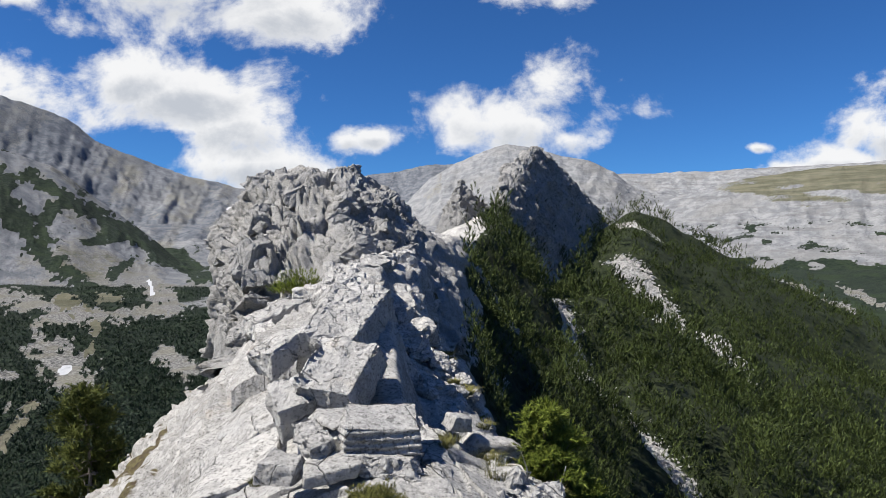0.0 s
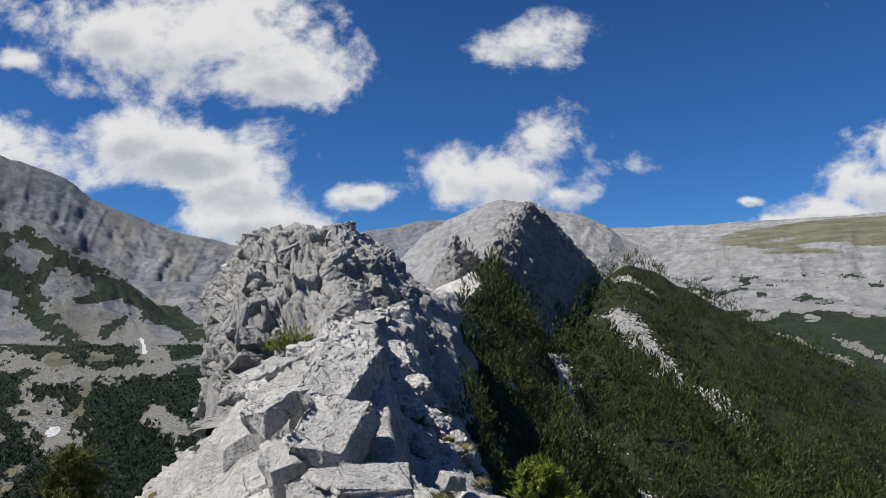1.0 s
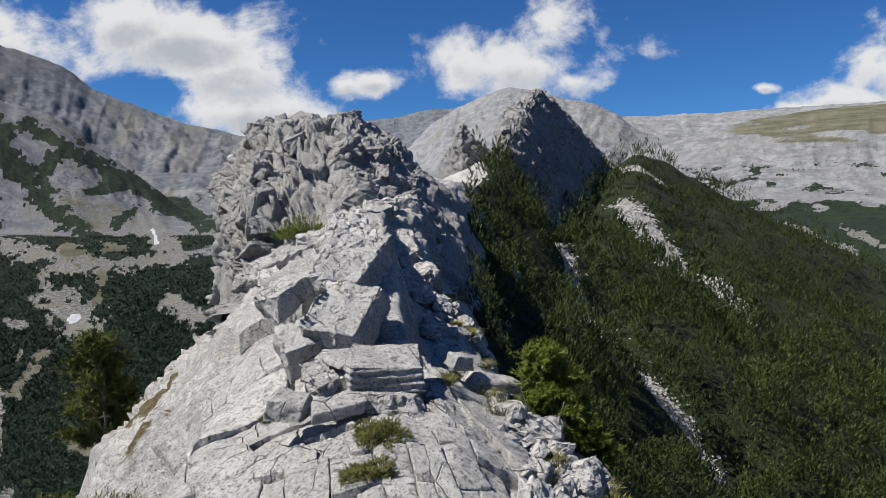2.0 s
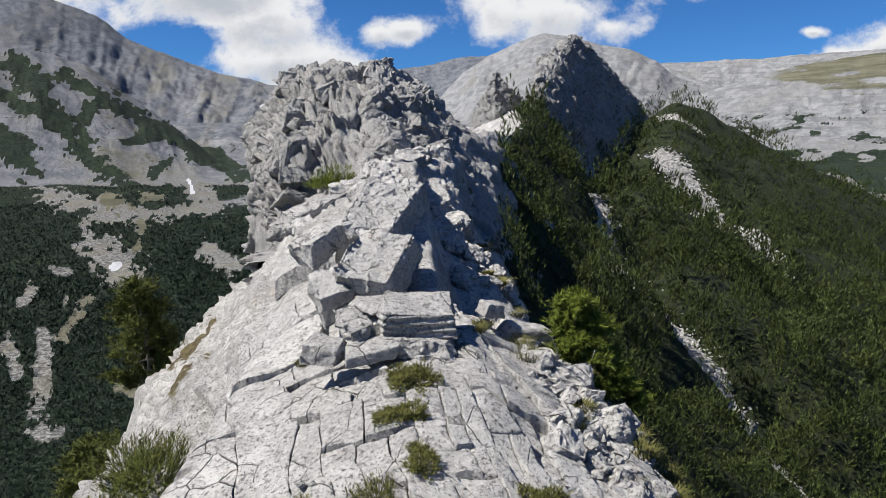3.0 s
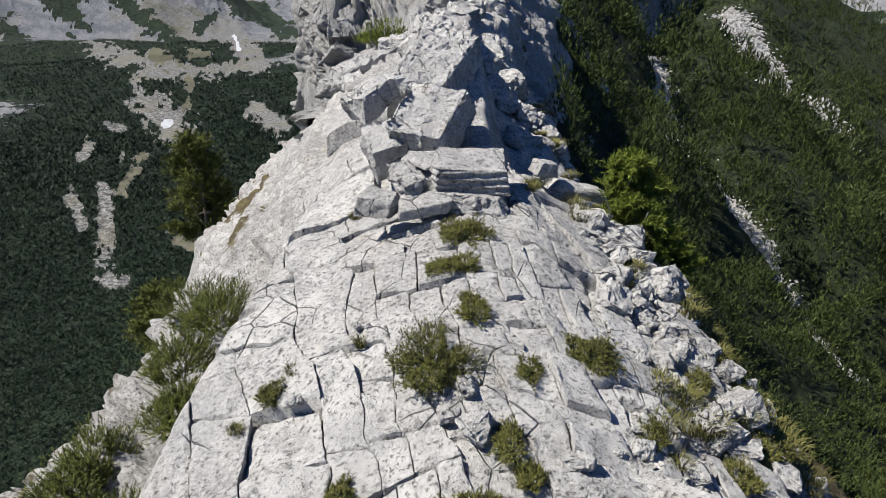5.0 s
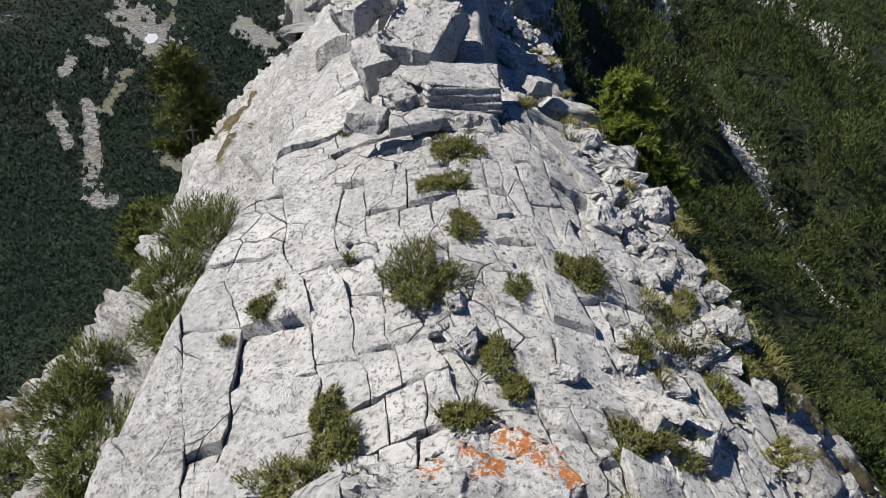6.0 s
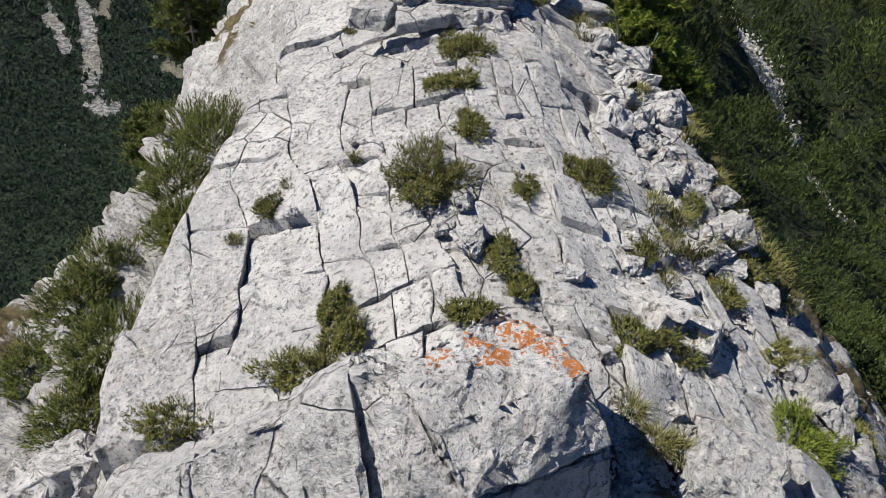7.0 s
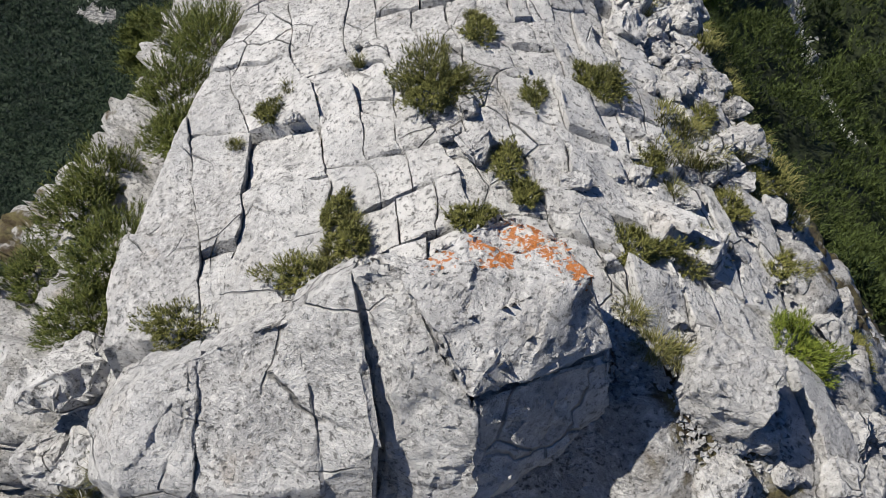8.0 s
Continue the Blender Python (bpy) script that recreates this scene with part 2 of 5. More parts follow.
def bump(n, shader, height, distance, strength=1.0, after=None):
    b = n.add("ShaderNodeBump", inputs={"Height": height, "Distance": distance, "Strength": strength})
    if after is not None:
        n.plug(after, b.inputs["Normal"])
    n.plug(b.outputs[0], shader.inputs["Normal"])
    return b.outputs[0]


def rock_tone(n, p, scale=1.0, light=(0.565, 0.556, 0.536), grey=(0.345, 0.340, 0.330), warm=(0.382, 0.324, 0.259), dark=(0.078, 0.075, 0.070)):
    """Weathered limestone: pale faces, grey weathering, ochre stains and dark specks."""
    big = n.noise(p, 0.9 * scale, 5, 0.6)
    mid = n.noise(p, 5.0 * scale, 6, 0.62, 0.4)
    fine = n.noise(p, 42.0 * scale, 5, 0.7)
    blot = n.noise(p, 17.0 * scale, 5, 0.68, 0.3)
    tone = n.mix(n.step(n.math("ADD", n.math("MULTIPLY", big, 0.45), n.math("ADD", n.math("MULTIPLY", mid, 0.4), n.math("MULTIPLY", blot, 0.3))), 0.47, 0.64), light, grey)
    tone = n.mix(n.math("MULTIPLY", n.step(blot, 0.55, 0.68), 0.7), tone, (0.180, 0.180, 0.176))
    tone = n.mix(n.math("MULTIPLY", n.step(n.noise(p, 2.3 * scale, 5, 0.6, 0.8), 0.58, 0.74), 0.55), tone, warm)
    tone = n.mix(n.math("MULTIPLY", n.step(fine, 0.55, 0.63), 0.9), tone, dark)
    tone = n.mix(n.math("MULTIPLY", n.step(fine, 0.5, 0.34), 0.75), tone, (0.62, 0.608, 0.585))
    speck = n.noise(p, 110.0 * scale, 3, 0.6)
    tone = n.mix(n.math("MULTIPLY", n.math("MULTIPLY", n.step(speck, 0.60, 0.68), n.step(mid, 0.42, 0.58)), 0.7), tone, (0.072, 0.072, 0.068))
    return tone, big, mid, fine


def limestone(name, scale=1.0, relief=0.034, veins=0.85, tint=None, lichen=0.0):
    m, n, s = material(name)
    p = place(n)
    tone, big, mid, fine = rock_tone(n, p, scale)
    warp = n.add("ShaderNodeVectorMath", operation="ADD", inputs={0: p, 1: n.add("ShaderNodeVectorMath", operation="SCALE", inputs={
        0: n.add("ShaderNodeTexNoise", inputs={"Vector": p, "Scale": 6.0 * scale, "Detail": 3.0}).outputs["Color"], 3: 0.05 / scale}).outputs[0]}).outputs[0]
    crack = n.voronoi(warp, 3.2 * scale, "DISTANCE_TO_EDGE")
    hair = n.math("MULTIPLY", n.step(crack, 0.018, 0.0), n.step(n.noise(p, 2.0 * scale, 2), 0.48, 0.6))
    tone = n.mix(n.math("MULTIPLY", hair, veins), tone, (0.086, 0.083, 0.072))
    tone = n.mix(n.math("MULTIPLY", n.step(n.noise(p, 34.0 * scale, 4, 0.6), 0.62, 0.70), 0.75), tone, (0.122, 0.119, 0.112))
    tone = n.mix(n.math("MULTIPLY", n.step(n.noise(p, 1.4 * scale, 4, 0.6), 0.52, 0.66), 0.5), tone, (0.403, 0.403, 0.400))
    vary = n.add("ShaderNodeObjectInfo").outputs["Random"]
    tone = n.mix(n.math("MULTIPLY", vary, 0.3), tone, (0.403, 0.400, 0.389))
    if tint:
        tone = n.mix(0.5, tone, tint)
    if lichen:
        # crusts of orange lichen round two places on the top
        near = None
        for middle, reach in (((0.04, 1.43, -1.42), 0.17), ((0.16, 1.28, -1.41), 0.12), ((-0.07, 1.31, -1.43), 0.12), ((-0.2, 1.26, -1.44), 0.08), ((0.10, 1.36, -1.42), 0.12)):
            far = n.add("ShaderNodeVectorMath", operation="DISTANCE", inputs={0: p, 1: middle}).outputs["Value"]
            one = n.step(far, reach, reach * 0.3)
            near = one if near is None else n.math("MAXIMUM", near, one)
        spots = n.step(n.math("ADD", n.math("MULTIPLY", near, 0.168), n.math("ADD", n.math("MULTIPLY", n.noise(p, 26.0, 5, 0.65, 0.3), 0.6), n.math("MULTIPLY", n.noise(p, 90.0, 3, 0.6), 0.4))), 0.635, 0.68)
        spots = n.math("MULTIPLY", spots, n.step(near, 0.02, 0.2))
        tone = n.mix(n.math("MULTIPLY", spots, 0.92), tone, n.mix(n.noise(p, 60.0, 3), (0.31, 0.072, 0.008), (0.47, 0.17, 0.02)))
    n.plug(tone, s.inputs["Base Color"])
    s.inputs["Roughness"].default_value = 0.88
    h = n.math("ADD", n.math("MULTIPLY", mid, 0.35), n.math("ADD", n.math("MULTIPLY", fine, 0.55), n.math("MULTIPLY", n.noise(p, 16.0 * scale, 8, 0.78), 0.55)))
    h = n.math("ADD", h, n.math("MULTIPLY", n.noise(p, 95.0 * scale, 4, 0.7), 0.32))
    hole = n.step(n.noise(p, 34.0 * scale, 4, 0.6), 0.60, 0.68)
    h = n.math("SUBTRACT", h, n.math("MULTIPLY", hole, 0.35))
    h = n.math("SUBTRACT", h, n.math("MULTIPLY", hair, 0.7))
    bump(n, s, h, relief / scale, 1.0)
    return m


def ground_cover(name):
    """The ridge's ground: bare rock and rubble, and very dark ground under the dwarf pine (red of the cover layer) or
    grass and soil (green).
    """
    m, n, s = material(name)
    p = place(n)
    tone, big, mid, fine = rock_tone(n, p, 1.0)
    layer = n.add("ShaderNodeSeparateColor", inputs={0: n.add("ShaderNodeAttribute", attribute_name="cover").outputs["Color"]})
    chips = n.add("ShaderNodeTexVoronoi", inputs={"Vector": p, "Scale": 14.0})
    chip = n.add("ShaderNodeSeparateColor", inputs={0: chips.outputs["Color"]}).outputs[0]
    tone = n.mix(n.math("MULTIPLY", n.step(chip, 0.3, 0.9), 0.4), tone, (0.216, 0.209, 0.194))
    soil = n.mix(n.step(n.noise(p, 11.0, 5, 0.65), 0.4, 0.62), (0.072, 0.054, 0.032), (0.137, 0.119, 0.054))
    pine_floor = n.mix(n.step(n.noise(p, 3.0, 6, 0.65), 0.4, 0.65), (0.010, 0.016, 0.006), (0.028, 0.038, 0.012))
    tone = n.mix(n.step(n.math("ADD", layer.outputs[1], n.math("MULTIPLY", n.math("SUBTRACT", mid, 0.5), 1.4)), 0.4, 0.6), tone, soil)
    tone = n.mix(n.step(n.math("ADD", layer.outputs[0], n.math("MULTIPLY", n.math("SUBTRACT", mid, 0.5), 0.8)), 0.4, 0.6), tone, pine_floor)
    n.plug(tone, s.inputs["Base Color"])
    s.inputs["Roughness"].default_value = 0.92
    h = n.math("ADD", n.math("MULTIPLY", mid, 1.5), n.math("MULTIPLY", fine, 0.5))
    h = n.math("ADD", h, n.math("MULTIPLY", n.noise(p, 14.0, 8, 0.75), 1.0))
    bump(n, s, h, 0.05)
    return m


def mountain_cover(name):
    """Far slopes: dwarf pine (red), grass (green), bare scree (blue of the cover layer), rock elsewhere, old snow in its own layer."""
    m, n, s = material(name)
    p = place(n)
    layer = n.add("ShaderNodeSeparateColor", inputs={0: n.add("ShaderNodeAttribute", attribute_name="cover").outputs["Color"]})
    snow = n.add("ShaderNodeAttribute", attribute_name="snow").outputs["Fac"]
    big = n.noise(p, 0.006, 6, 0.6)
    mid = n.noise(p, 0.04, 7, 0.65, 0.3)
    fine = n.noise(p, 0.25, 5, 0.7)
    strata = n.noise(n.stretch(p, (0.008, 0.008, 0.07), (0.06, -0.05, 0)), 1.0, 6, 0.65, 0.8)
    # cooler greys: some haze of distance is in the rock colour
    rock = n.mix(n.step(mid, 0.38, 0.62), (0.190, 0.199, 0.212), (0.300, 0.305, 0.310))
    bedded = n.step(n.add("ShaderNodeSeparateXYZ", inputs={0: p}).outputs[0], 150.0, 600.0, 0.12, 0.6)
    rock = n.mix(n.math("MULTIPLY", n.step(strata, 0.5, 0.62), bedded), rock, (0.144, 0.144, 0.148))
    rock = n.mix(n.math("MULTIPLY", n.step(big, 0.45, 0.65), 0.5), rock, (0.235, 0.232, 0.222))
    # cloud shade and haze on the far ranges, mixed into the rock colour
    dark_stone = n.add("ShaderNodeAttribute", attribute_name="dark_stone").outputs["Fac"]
    shaded_rock = n.mix(n.step(mid, 0.38, 0.62), (0.084, 0.097, 0.120), (0.158, 0.170, 0.192))
    rock = n.mix(dark_stone, rock, shaded_rock)
    rock = n.mix(n.math("MULTIPLY", n.step(fine, 0.52, 0.7), 0.45), rock, (0.101, 0.101, 0.101))
    scree = n.mix(n.step(n.noise(p, 0.5, 4, 0.75), 0.42, 0.6), (0.10, 0.10, 0.096), (0.34, 0.335, 0.315))
    scree = n.mix(n.step(n.noise(p, 0.03, 3), 0.45, 0.6), scree, n.mix(0.5, scree, (0.20, 0.19, 0.14)))
    grass = n.mix(n.step(n.noise(n.stretch(p, (0.01, 0.01, 0.12)), 1.0, 5, 0.6), 0.4, 0.6), (0.085, 0.085, 0.042), (0.15, 0.14, 0.085))
    pine = n.mix(n.step(n.noise(p, 0.16, 5, 0.65), 0.36, 0.64), (0.008, 0.016, 0.010), (0.024, 0.038, 0.021))
    pine = n.mix(n.math("MULTIPLY", n.step(n.noise(p, 0.022, 4, 0.6, 0.4), 0.5, 0.66), 0.8), pine, (0.026, 0.042, 0.018))
    jitter = n.math("ADD", n.math("MULTIPLY", n.math("SUBTRACT", mid, 0.5), 1.1), n.math("MULTIPLY", n.math("SUBTRACT", fine, 0.5), 0.5))
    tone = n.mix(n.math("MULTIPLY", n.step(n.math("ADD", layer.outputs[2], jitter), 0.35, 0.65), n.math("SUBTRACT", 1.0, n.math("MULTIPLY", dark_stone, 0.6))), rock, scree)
    tone = n.mix(n.math("MULTIPLY", n.step(n.math("ADD", layer.outputs[1], jitter), 0.35, 0.7), 0.85), tone, grass)
    green = n.step(n.math("ADD", layer.outputs[0], jitter), 0.46, 0.54)
    tone = n.mix(green, tone, pine)
    tone = n.mix(n.step(n.math("ADD", snow, n.math("MULTIPLY", jitter, 0.3)), 0.45, 0.55), tone, (0.612, 0.626, 0.648))
    n.plug(tone, s.inputs["Base Color"])
    s.inputs["Roughness"].default_value = 0.95
    tuft = n.noise(p, 0.35, 4, 0.6)
    h = n.math("ADD", n.math("MULTIPLY", mid, 9.0), n.math("MULTIPLY", n.math("MULTIPLY", green, tuft), 2.6))
    h = n.math("ADD", h, n.math("MULTIPLY", n.math("MULTIPLY", strata, bedded), 6.0))
    bump(n, s, n.math("ADD", h, n.math("MULTIPLY", fine, 4.5)), 1.0, 1.0)
    return m


def leafy(name, dark, light, rough=0.6, sheen=0.12, each=0.6, patch=0.6, size=0.5):
    """Needles and leaves: each piece of the mesh has its own tone."""
    m, n, s = material(name)
    rnd = n.add("ShaderNodeNewGeometry").outputs["Random Per Island"]
    p = place(n)
    tone = n.mix(n.step(n.math("ADD", n.math("MULTIPLY", rnd, each), n.math("MULTIPLY", n.noise(p, size, 3), patch)), 0.3, 0.85), dark, light)
    n.plug(tone, s.inputs["Base Color"])
    s.inputs["Roughness"].default_value = rough
    s.inputs["Specular IOR Level"].default_value = sheen
    return m


def bark(name, a=(0.115, 0.094, 0.079), b=(0.216, 0.194, 0.173)):
    m, n, s = material(name)
    p = place(n)
    f = n.noise(n.stretch(p, (30, 30, 8)), 1.0, 5, 0.65)
    n.plug(n.mix(n.step(f, 0.35, 0.65), a, b), s.inputs["Base Color"])
    s.inputs["Roughness"].default_value = 0.9
    bump(n, s, f, 0.006)
    return m


ROCK = limestone("limestone")
# this tint holds grey weathering and the weaker light on the knoll's face
ROCK_ROUGH = limestone("weathered_dim_limestone", 0.8, 0.045, 0.8, (0.24, 0.24, 0.235))
ROCK_LICHEN = limestone("lichen_limestone", 1.0, 0.03, 0.6, None, 1.0)
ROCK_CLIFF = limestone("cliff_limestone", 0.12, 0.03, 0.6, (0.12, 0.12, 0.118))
GROUND = ground_cover("ridge_ground")
FAR = mountain_cover("mountain_ground")
PINE = leafy("pine_needles", (0.034, 0.050, 0.012), (0.112, 0.124, 0.030))
THICKET = leafy("dwarf_pine_needles", (0.004, 0.010, 0.005), (0.066, 0.088, 0.024), each=0.4, patch=0.85, size=0.9)
VALLEY_PINE = leafy("valley_pine_needles", (0.006, 0.014, 0.010), (0.023, 0.039, 0.020))
PINE_YOUNG = leafy("young_pine_needles", (0.060, 0.088, 0.012), (0.155, 0.185, 0.030))
JUNIPER = leafy("juniper_needles", (0.042, 0.048, 0.014), (0.20, 0.195, 0.058))
DRY = leafy("dry_grass", (0.061, 0.068, 0.022), (0.180, 0.166, 0.061), 0.75)
BARK = bark("pine_bark")
DEAD = bark("dead_wood", (0.216, 0.202, 0.180), (0.374, 0.360, 0.331))

# ---- meshes ----
def mesh_object(name, verts, faces, mat, parent=None, smooth=True):
    me = bpy.data.meshes.new(name)
    me.from_pydata([tuple(v) for v in verts] if not isinstance(verts, np.ndarray) else verts.tolist(), [], faces if isinstance(faces, list) else faces.tolist())
    me.materials.append(mat)
    if smooth:
        me.shade_smooth()
    ob = new(name, me)
    if parent is not None:
        ob.parent = parent
    return ob


def part(name, bm, mat, parent=None, label="", smooth=False):
    me = bpy.data.meshes.new(name)
    bm.to_mesh(me)
    bm.free()
    me.materials.append(mat)
    if smooth:
        me.shade_smooth()
    ob = new(name, me)
    ob.parent = parent
    return tagged(ob, label)


def sheet(rows, cols):
    """Faces of a grid of rows x cols points."""
    i = np.arange((rows - 1) * cols).reshape(rows - 1, cols)[:, :-1].ravel()
    return np.stack([i, i + 1, i + cols + 1, i + cols], 1)


def grid_normals(p):
    a, b = np.gradient(p, axis=1), np.gradient(p, axis=0)
    n = np.cross(a, b)
    n /= np.linalg.norm(n, axis=2, keepdims=True) + 1e-12
    return np.where(n[..., 2:] < 0, -n, n)


def paint(ob, name, values):
    """A cover layer: three numbers for each point."""
    layer = ob.data.color_attributes.new(name, "FLOAT_COLOR", "POINT")
    layer.data.foreach_set("color", np.concatenate([values, np.ones((len(values), 1))], 1).ravel())


def pine_cover(x, y):
    """Where dwarf pine grows on the ridge: 0 to 1."""
    u = x - crest_x(y)
    limit = np.interp(y, [0, 4, 6, 8, 12, 16, 30, 60], [4.2, 3.4, 2.2, 1.8, 1.6, 1.5, 1.4, 2.4])
    cover = ramp(u + 0.35 * fbm(x / 1.2, y / 1.2, 0, 3, 0.5, 77), limit, limit + 0.7)
    for cover_gap in GAPS:
        cover = np.minimum(cover, 1 - band(x, y, *cover_gap))
    return cover


def band(x, y, x0, y0, x1, y1, width):
    """A strip of ground from one place to another: 1 in its middle."""
    dx, dy = x1 - x0, y1 - y0
    t = np.clip(((x - x0) * dx + (y - y0) * dy) / (dx * dx + dy * dy), 0, 1)
    d = np.hypot(x - x0 - t * dx, y - y0 - t * dy)
    w = width * (1 + 0.5 * fbm(x / (2 * width), y / (2 * width), 0, 3, 0.5, 91))
    return 1 - ramp(d, 0.7 * w, 1.2 * w)


# bare strips in the pine: the scree chute, and the rock ribs
SCREE = [(16.2, 61.6, 17.3, 58.7, 1.1), (17.3, 58.7, 18.9, 54.8, 1.25), (18.9, 54.8, 18.8, 47.8, 1.1), (18.8, 47.8, 18.3, 42.0, 0.8), (19.7, 75.0, 23.2, 74.5, 0.7)]
RIBS = [(6.7, 48.0, 6.5, 34.8, 0.8), (6.5, 34.8, 5.7, 23.3, 0.7), (5.7, 23.3, 6.9, 20.7, 0.8), (6.9, 20.7, 8.3, 16.5, 0.45), (1.7, 27.2, 2.4, 25.5, 0.6)]
GAPS = SCREE + RIBS


def blocky(x, y, z, size, seed):
    """Relief of broken blocks: flat tilted tops with narrow joints, about half a size high."""
    bend = 0.35 * value_noise(x / size / 2, y / size / 2, z / size / 2, seed + 70)
    d, gap, who, tilt = cells(x / size + bend, y / size, z / size * 0.8 - bend, seed)
    top = ramp(gap, 0.0, 0.12)
    return size * (0.9 * (who - 0.5) * top + 0.5 * (ramp(gap, 0.0, 0.1) - 1) + 0.42 * tilt * top)


def slab_zone(x, y):
    """Where the crest is paved with loose-lying blocks."""
    u = x - crest_x(y)
    end = np.where(u < -0.2, 7.9, 4.6)
    return ramp(u, -1.62, -1.45) * (1 - ramp(u, 1.35, 1.5)) * ramp(y, 1.3, 1.45) * (1 - ramp(y, end, end + 0.3))


def ridge_points(x, y):
    """The ridge's surface with its roughness, as points."""
    p = np.stack([x, y, ridge_z(x, y)], -1)
    n = grid_normals(p)
    u = x - crest_x(y)
    r = np.hypot(x, y)
    z = p[..., 2]
    flank = np.maximum(np.clip(ramp(u, 0.4, 1.2) + ramp(-u, 1.25, 1.9), 0, 1), ramp(y, 5.3, 6.2))
    coarse = fbm(x / 1.1, y / 1.1, z / 1.1, 4, 0.5, 21)
    lump = np.zeros(x.shape)
    at = (flank > 0) & (r < 45)
    lump[at] = blocky(x[at], y[at], z[at], 0.42, 3) * 0.7 + blocky(x[at], y[at], z[at], 0.17, 8) * 0.6
    away = ramp(r, 14, 40)
    pine = pine_cover(x, y)
    flank = flank * (1 - 0.55 * ramp(y, 5.0, 6.0) * (1 - ramp(y, 9.0, 11.0)) * (1 - ramp(u, 0.1, 0.5)))
    flank = flank * (1 - 0.7 * ramp(u, 0.0, 0.3) * (1 - ramp(r, 9, 14)))
    flank = flank * (1 - ramp(u, 0.25, 0.45) * (1 - ramp(u, 1.2, 1.6)) * (1 - ramp(y, 1.4, 1.7)))
    amount = flank * (0.9 * lump + 0.22 * coarse) * (1 - 0.6 * pine) * (1 - 0.5 * away) + away * 0.6 * fbm(x / 5, y / 5, 0, 4, 0.5, 55)
    amount = amount + 0.02 * fbm(x / 0.25, y / 0.25, 0, 3, 0.5, 66)
    amount = amount * np.where(u > 0, ramp(n[..., 2], 0.05, 0.25), ramp(n[..., 2], 0.22, 0.5)) * (1 - ramp(-u, 4.2, 5.0) * ramp(y, 6, 8))
    amount = amount * (1 - 0.9 * slab_zone(x, y)) - 0.12 * slab_zone(x, y)
    return p + n * amount[..., None], pine


az = np.radians(np.concatenate([np.arange(-180, -66, 3.0), np.arange(-66, 50, 0.2), np.arange(50, 180, 3.0), [180.0]]))
rr = np.exp(np.linspace(math.log(0.05), math.log(175), 500))
gx, gy = rr[:, None] * np.sin(az)[None], rr[:, None] * np.cos(az)[None]
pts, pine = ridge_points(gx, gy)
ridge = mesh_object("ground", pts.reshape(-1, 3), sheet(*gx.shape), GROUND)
tagged(ridge, "narrow rocky limestone ridge with rubble flanks and very dark ground under pine", "ridge", kind="structure")
ux = gx - crest_x(gy)
grassy = np.clip(ramp(ux, 0.7, 1.3) * (1 - ramp(ux, 3.5, 5.5)) * (0.45 + 0.8 * fbm(gx / 0.5, gy / 0.5, 0, 3, 0.5, 15)) + 0.6 * ramp(-ux, 1.6, 2.4) * (0.2 + fbm(gx / 0.7, gy / 0.7, 0, 3, 0.5, 16)), 0, 1) * (1 - ramp(np.hypot(gx, gy), 14, 25))
grassy = np.maximum(grassy, 0.5 * ramp(ux, 0.5, 0.7) * (1 - ramp(ux, 1.1, 1.5)) * (1 - ramp(gy, 1.4, 1.7)) * ramp(gy, 0.3, 0.6))
# humus fills the joints between the blocks
grassy = np.maximum(grassy, ramp(slab_zone(gx, gy), 0.5, 0.9) * (1 - ramp(gy, 4.0, 4.5)) * ramp(ux, -1.3, -1.15))
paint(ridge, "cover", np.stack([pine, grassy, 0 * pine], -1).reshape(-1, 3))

# the valley and the mountains round it
az = np.radians(np.concatenate([np.arange(-180, -60, 3.0), np.arange(-60, 45, 0.125), np.arange(45, 180, 3.0), [180.0]]))
rr = np.concatenate([np.exp(np.linspace(math.log(60), math.log(900), 170)), np.linspace(910, 3400, 260), np.linspace(3450, 4700, 16)])
deg = np.degrees(az)[None] + 0 * rr[:, None]
far_r = rr[:, None] + 0 * az[None]
fx, fy = far_r * np.sin(az)[None], far_r * np.cos(az)[None]
fz = valley_z(deg, far_r)
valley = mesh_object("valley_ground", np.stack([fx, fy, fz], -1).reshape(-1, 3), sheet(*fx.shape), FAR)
tagged(valley, "wide mountain valley with dwarf pine, scree and grey limestone mountains", "mountains", kind="structure")
el = np.degrees(np.arctan2(fz, far_r))


def spot(a, e, ra, re):
    """A patch seen at a bearing and height, with its half sizes in degrees: 1 in its middle."""
    wobble = 0.6 * fbm(deg / 0.9, el / 0.6, 0, 5, 0.65, 123)
    return 1 - ramp(np.hypot((deg - a) / ra, (el - e) / re) + wobble, 0.75, 1.1)


grain = fbm(fx / 90, fy / 90, 0, 5, 0.55, 201)
on_near = (deg < -12) & (far_r > 1030) & (far_r < 1650)
on_floor = far_r <= 1030 + 0 * deg
near_slope = np.clip(0.12 + 0.8 * fbm(deg / 2.0 + el / 2.2, el / 1.3 - deg / 6, 0, 5, 0.55, 202), 0, 1)
red = np.where(on_floor, np.clip(0.86 + 0.5 * grain, 0, 1), 0.0)
red = np.where(on_near, near_slope, red)
on_right = (deg > 12) & (far_r > 690) & (far_r < 1950)
red = np.where(on_right, ramp(-el + 0.7 * fbm(deg / 1.6, el / 0.5, 0, 4, 0.5, 203), 0.6, 1.8) + 0.55 * ramp(fbm(deg / 1.5, el / 0.25, 0, 4, 0.5, 204), 0.35, 0.5) * (1 - ramp(el, 1.5, 3.0)), red)
green = np.where(on_right, ramp(el + 0.06 * (deg - 26) + 0.9 * fbm(deg / 3, el / 0.5, 0, 4, 0.5, 205), 3.2, 4.6) * ramp(deg, 20, 25), 0.0)
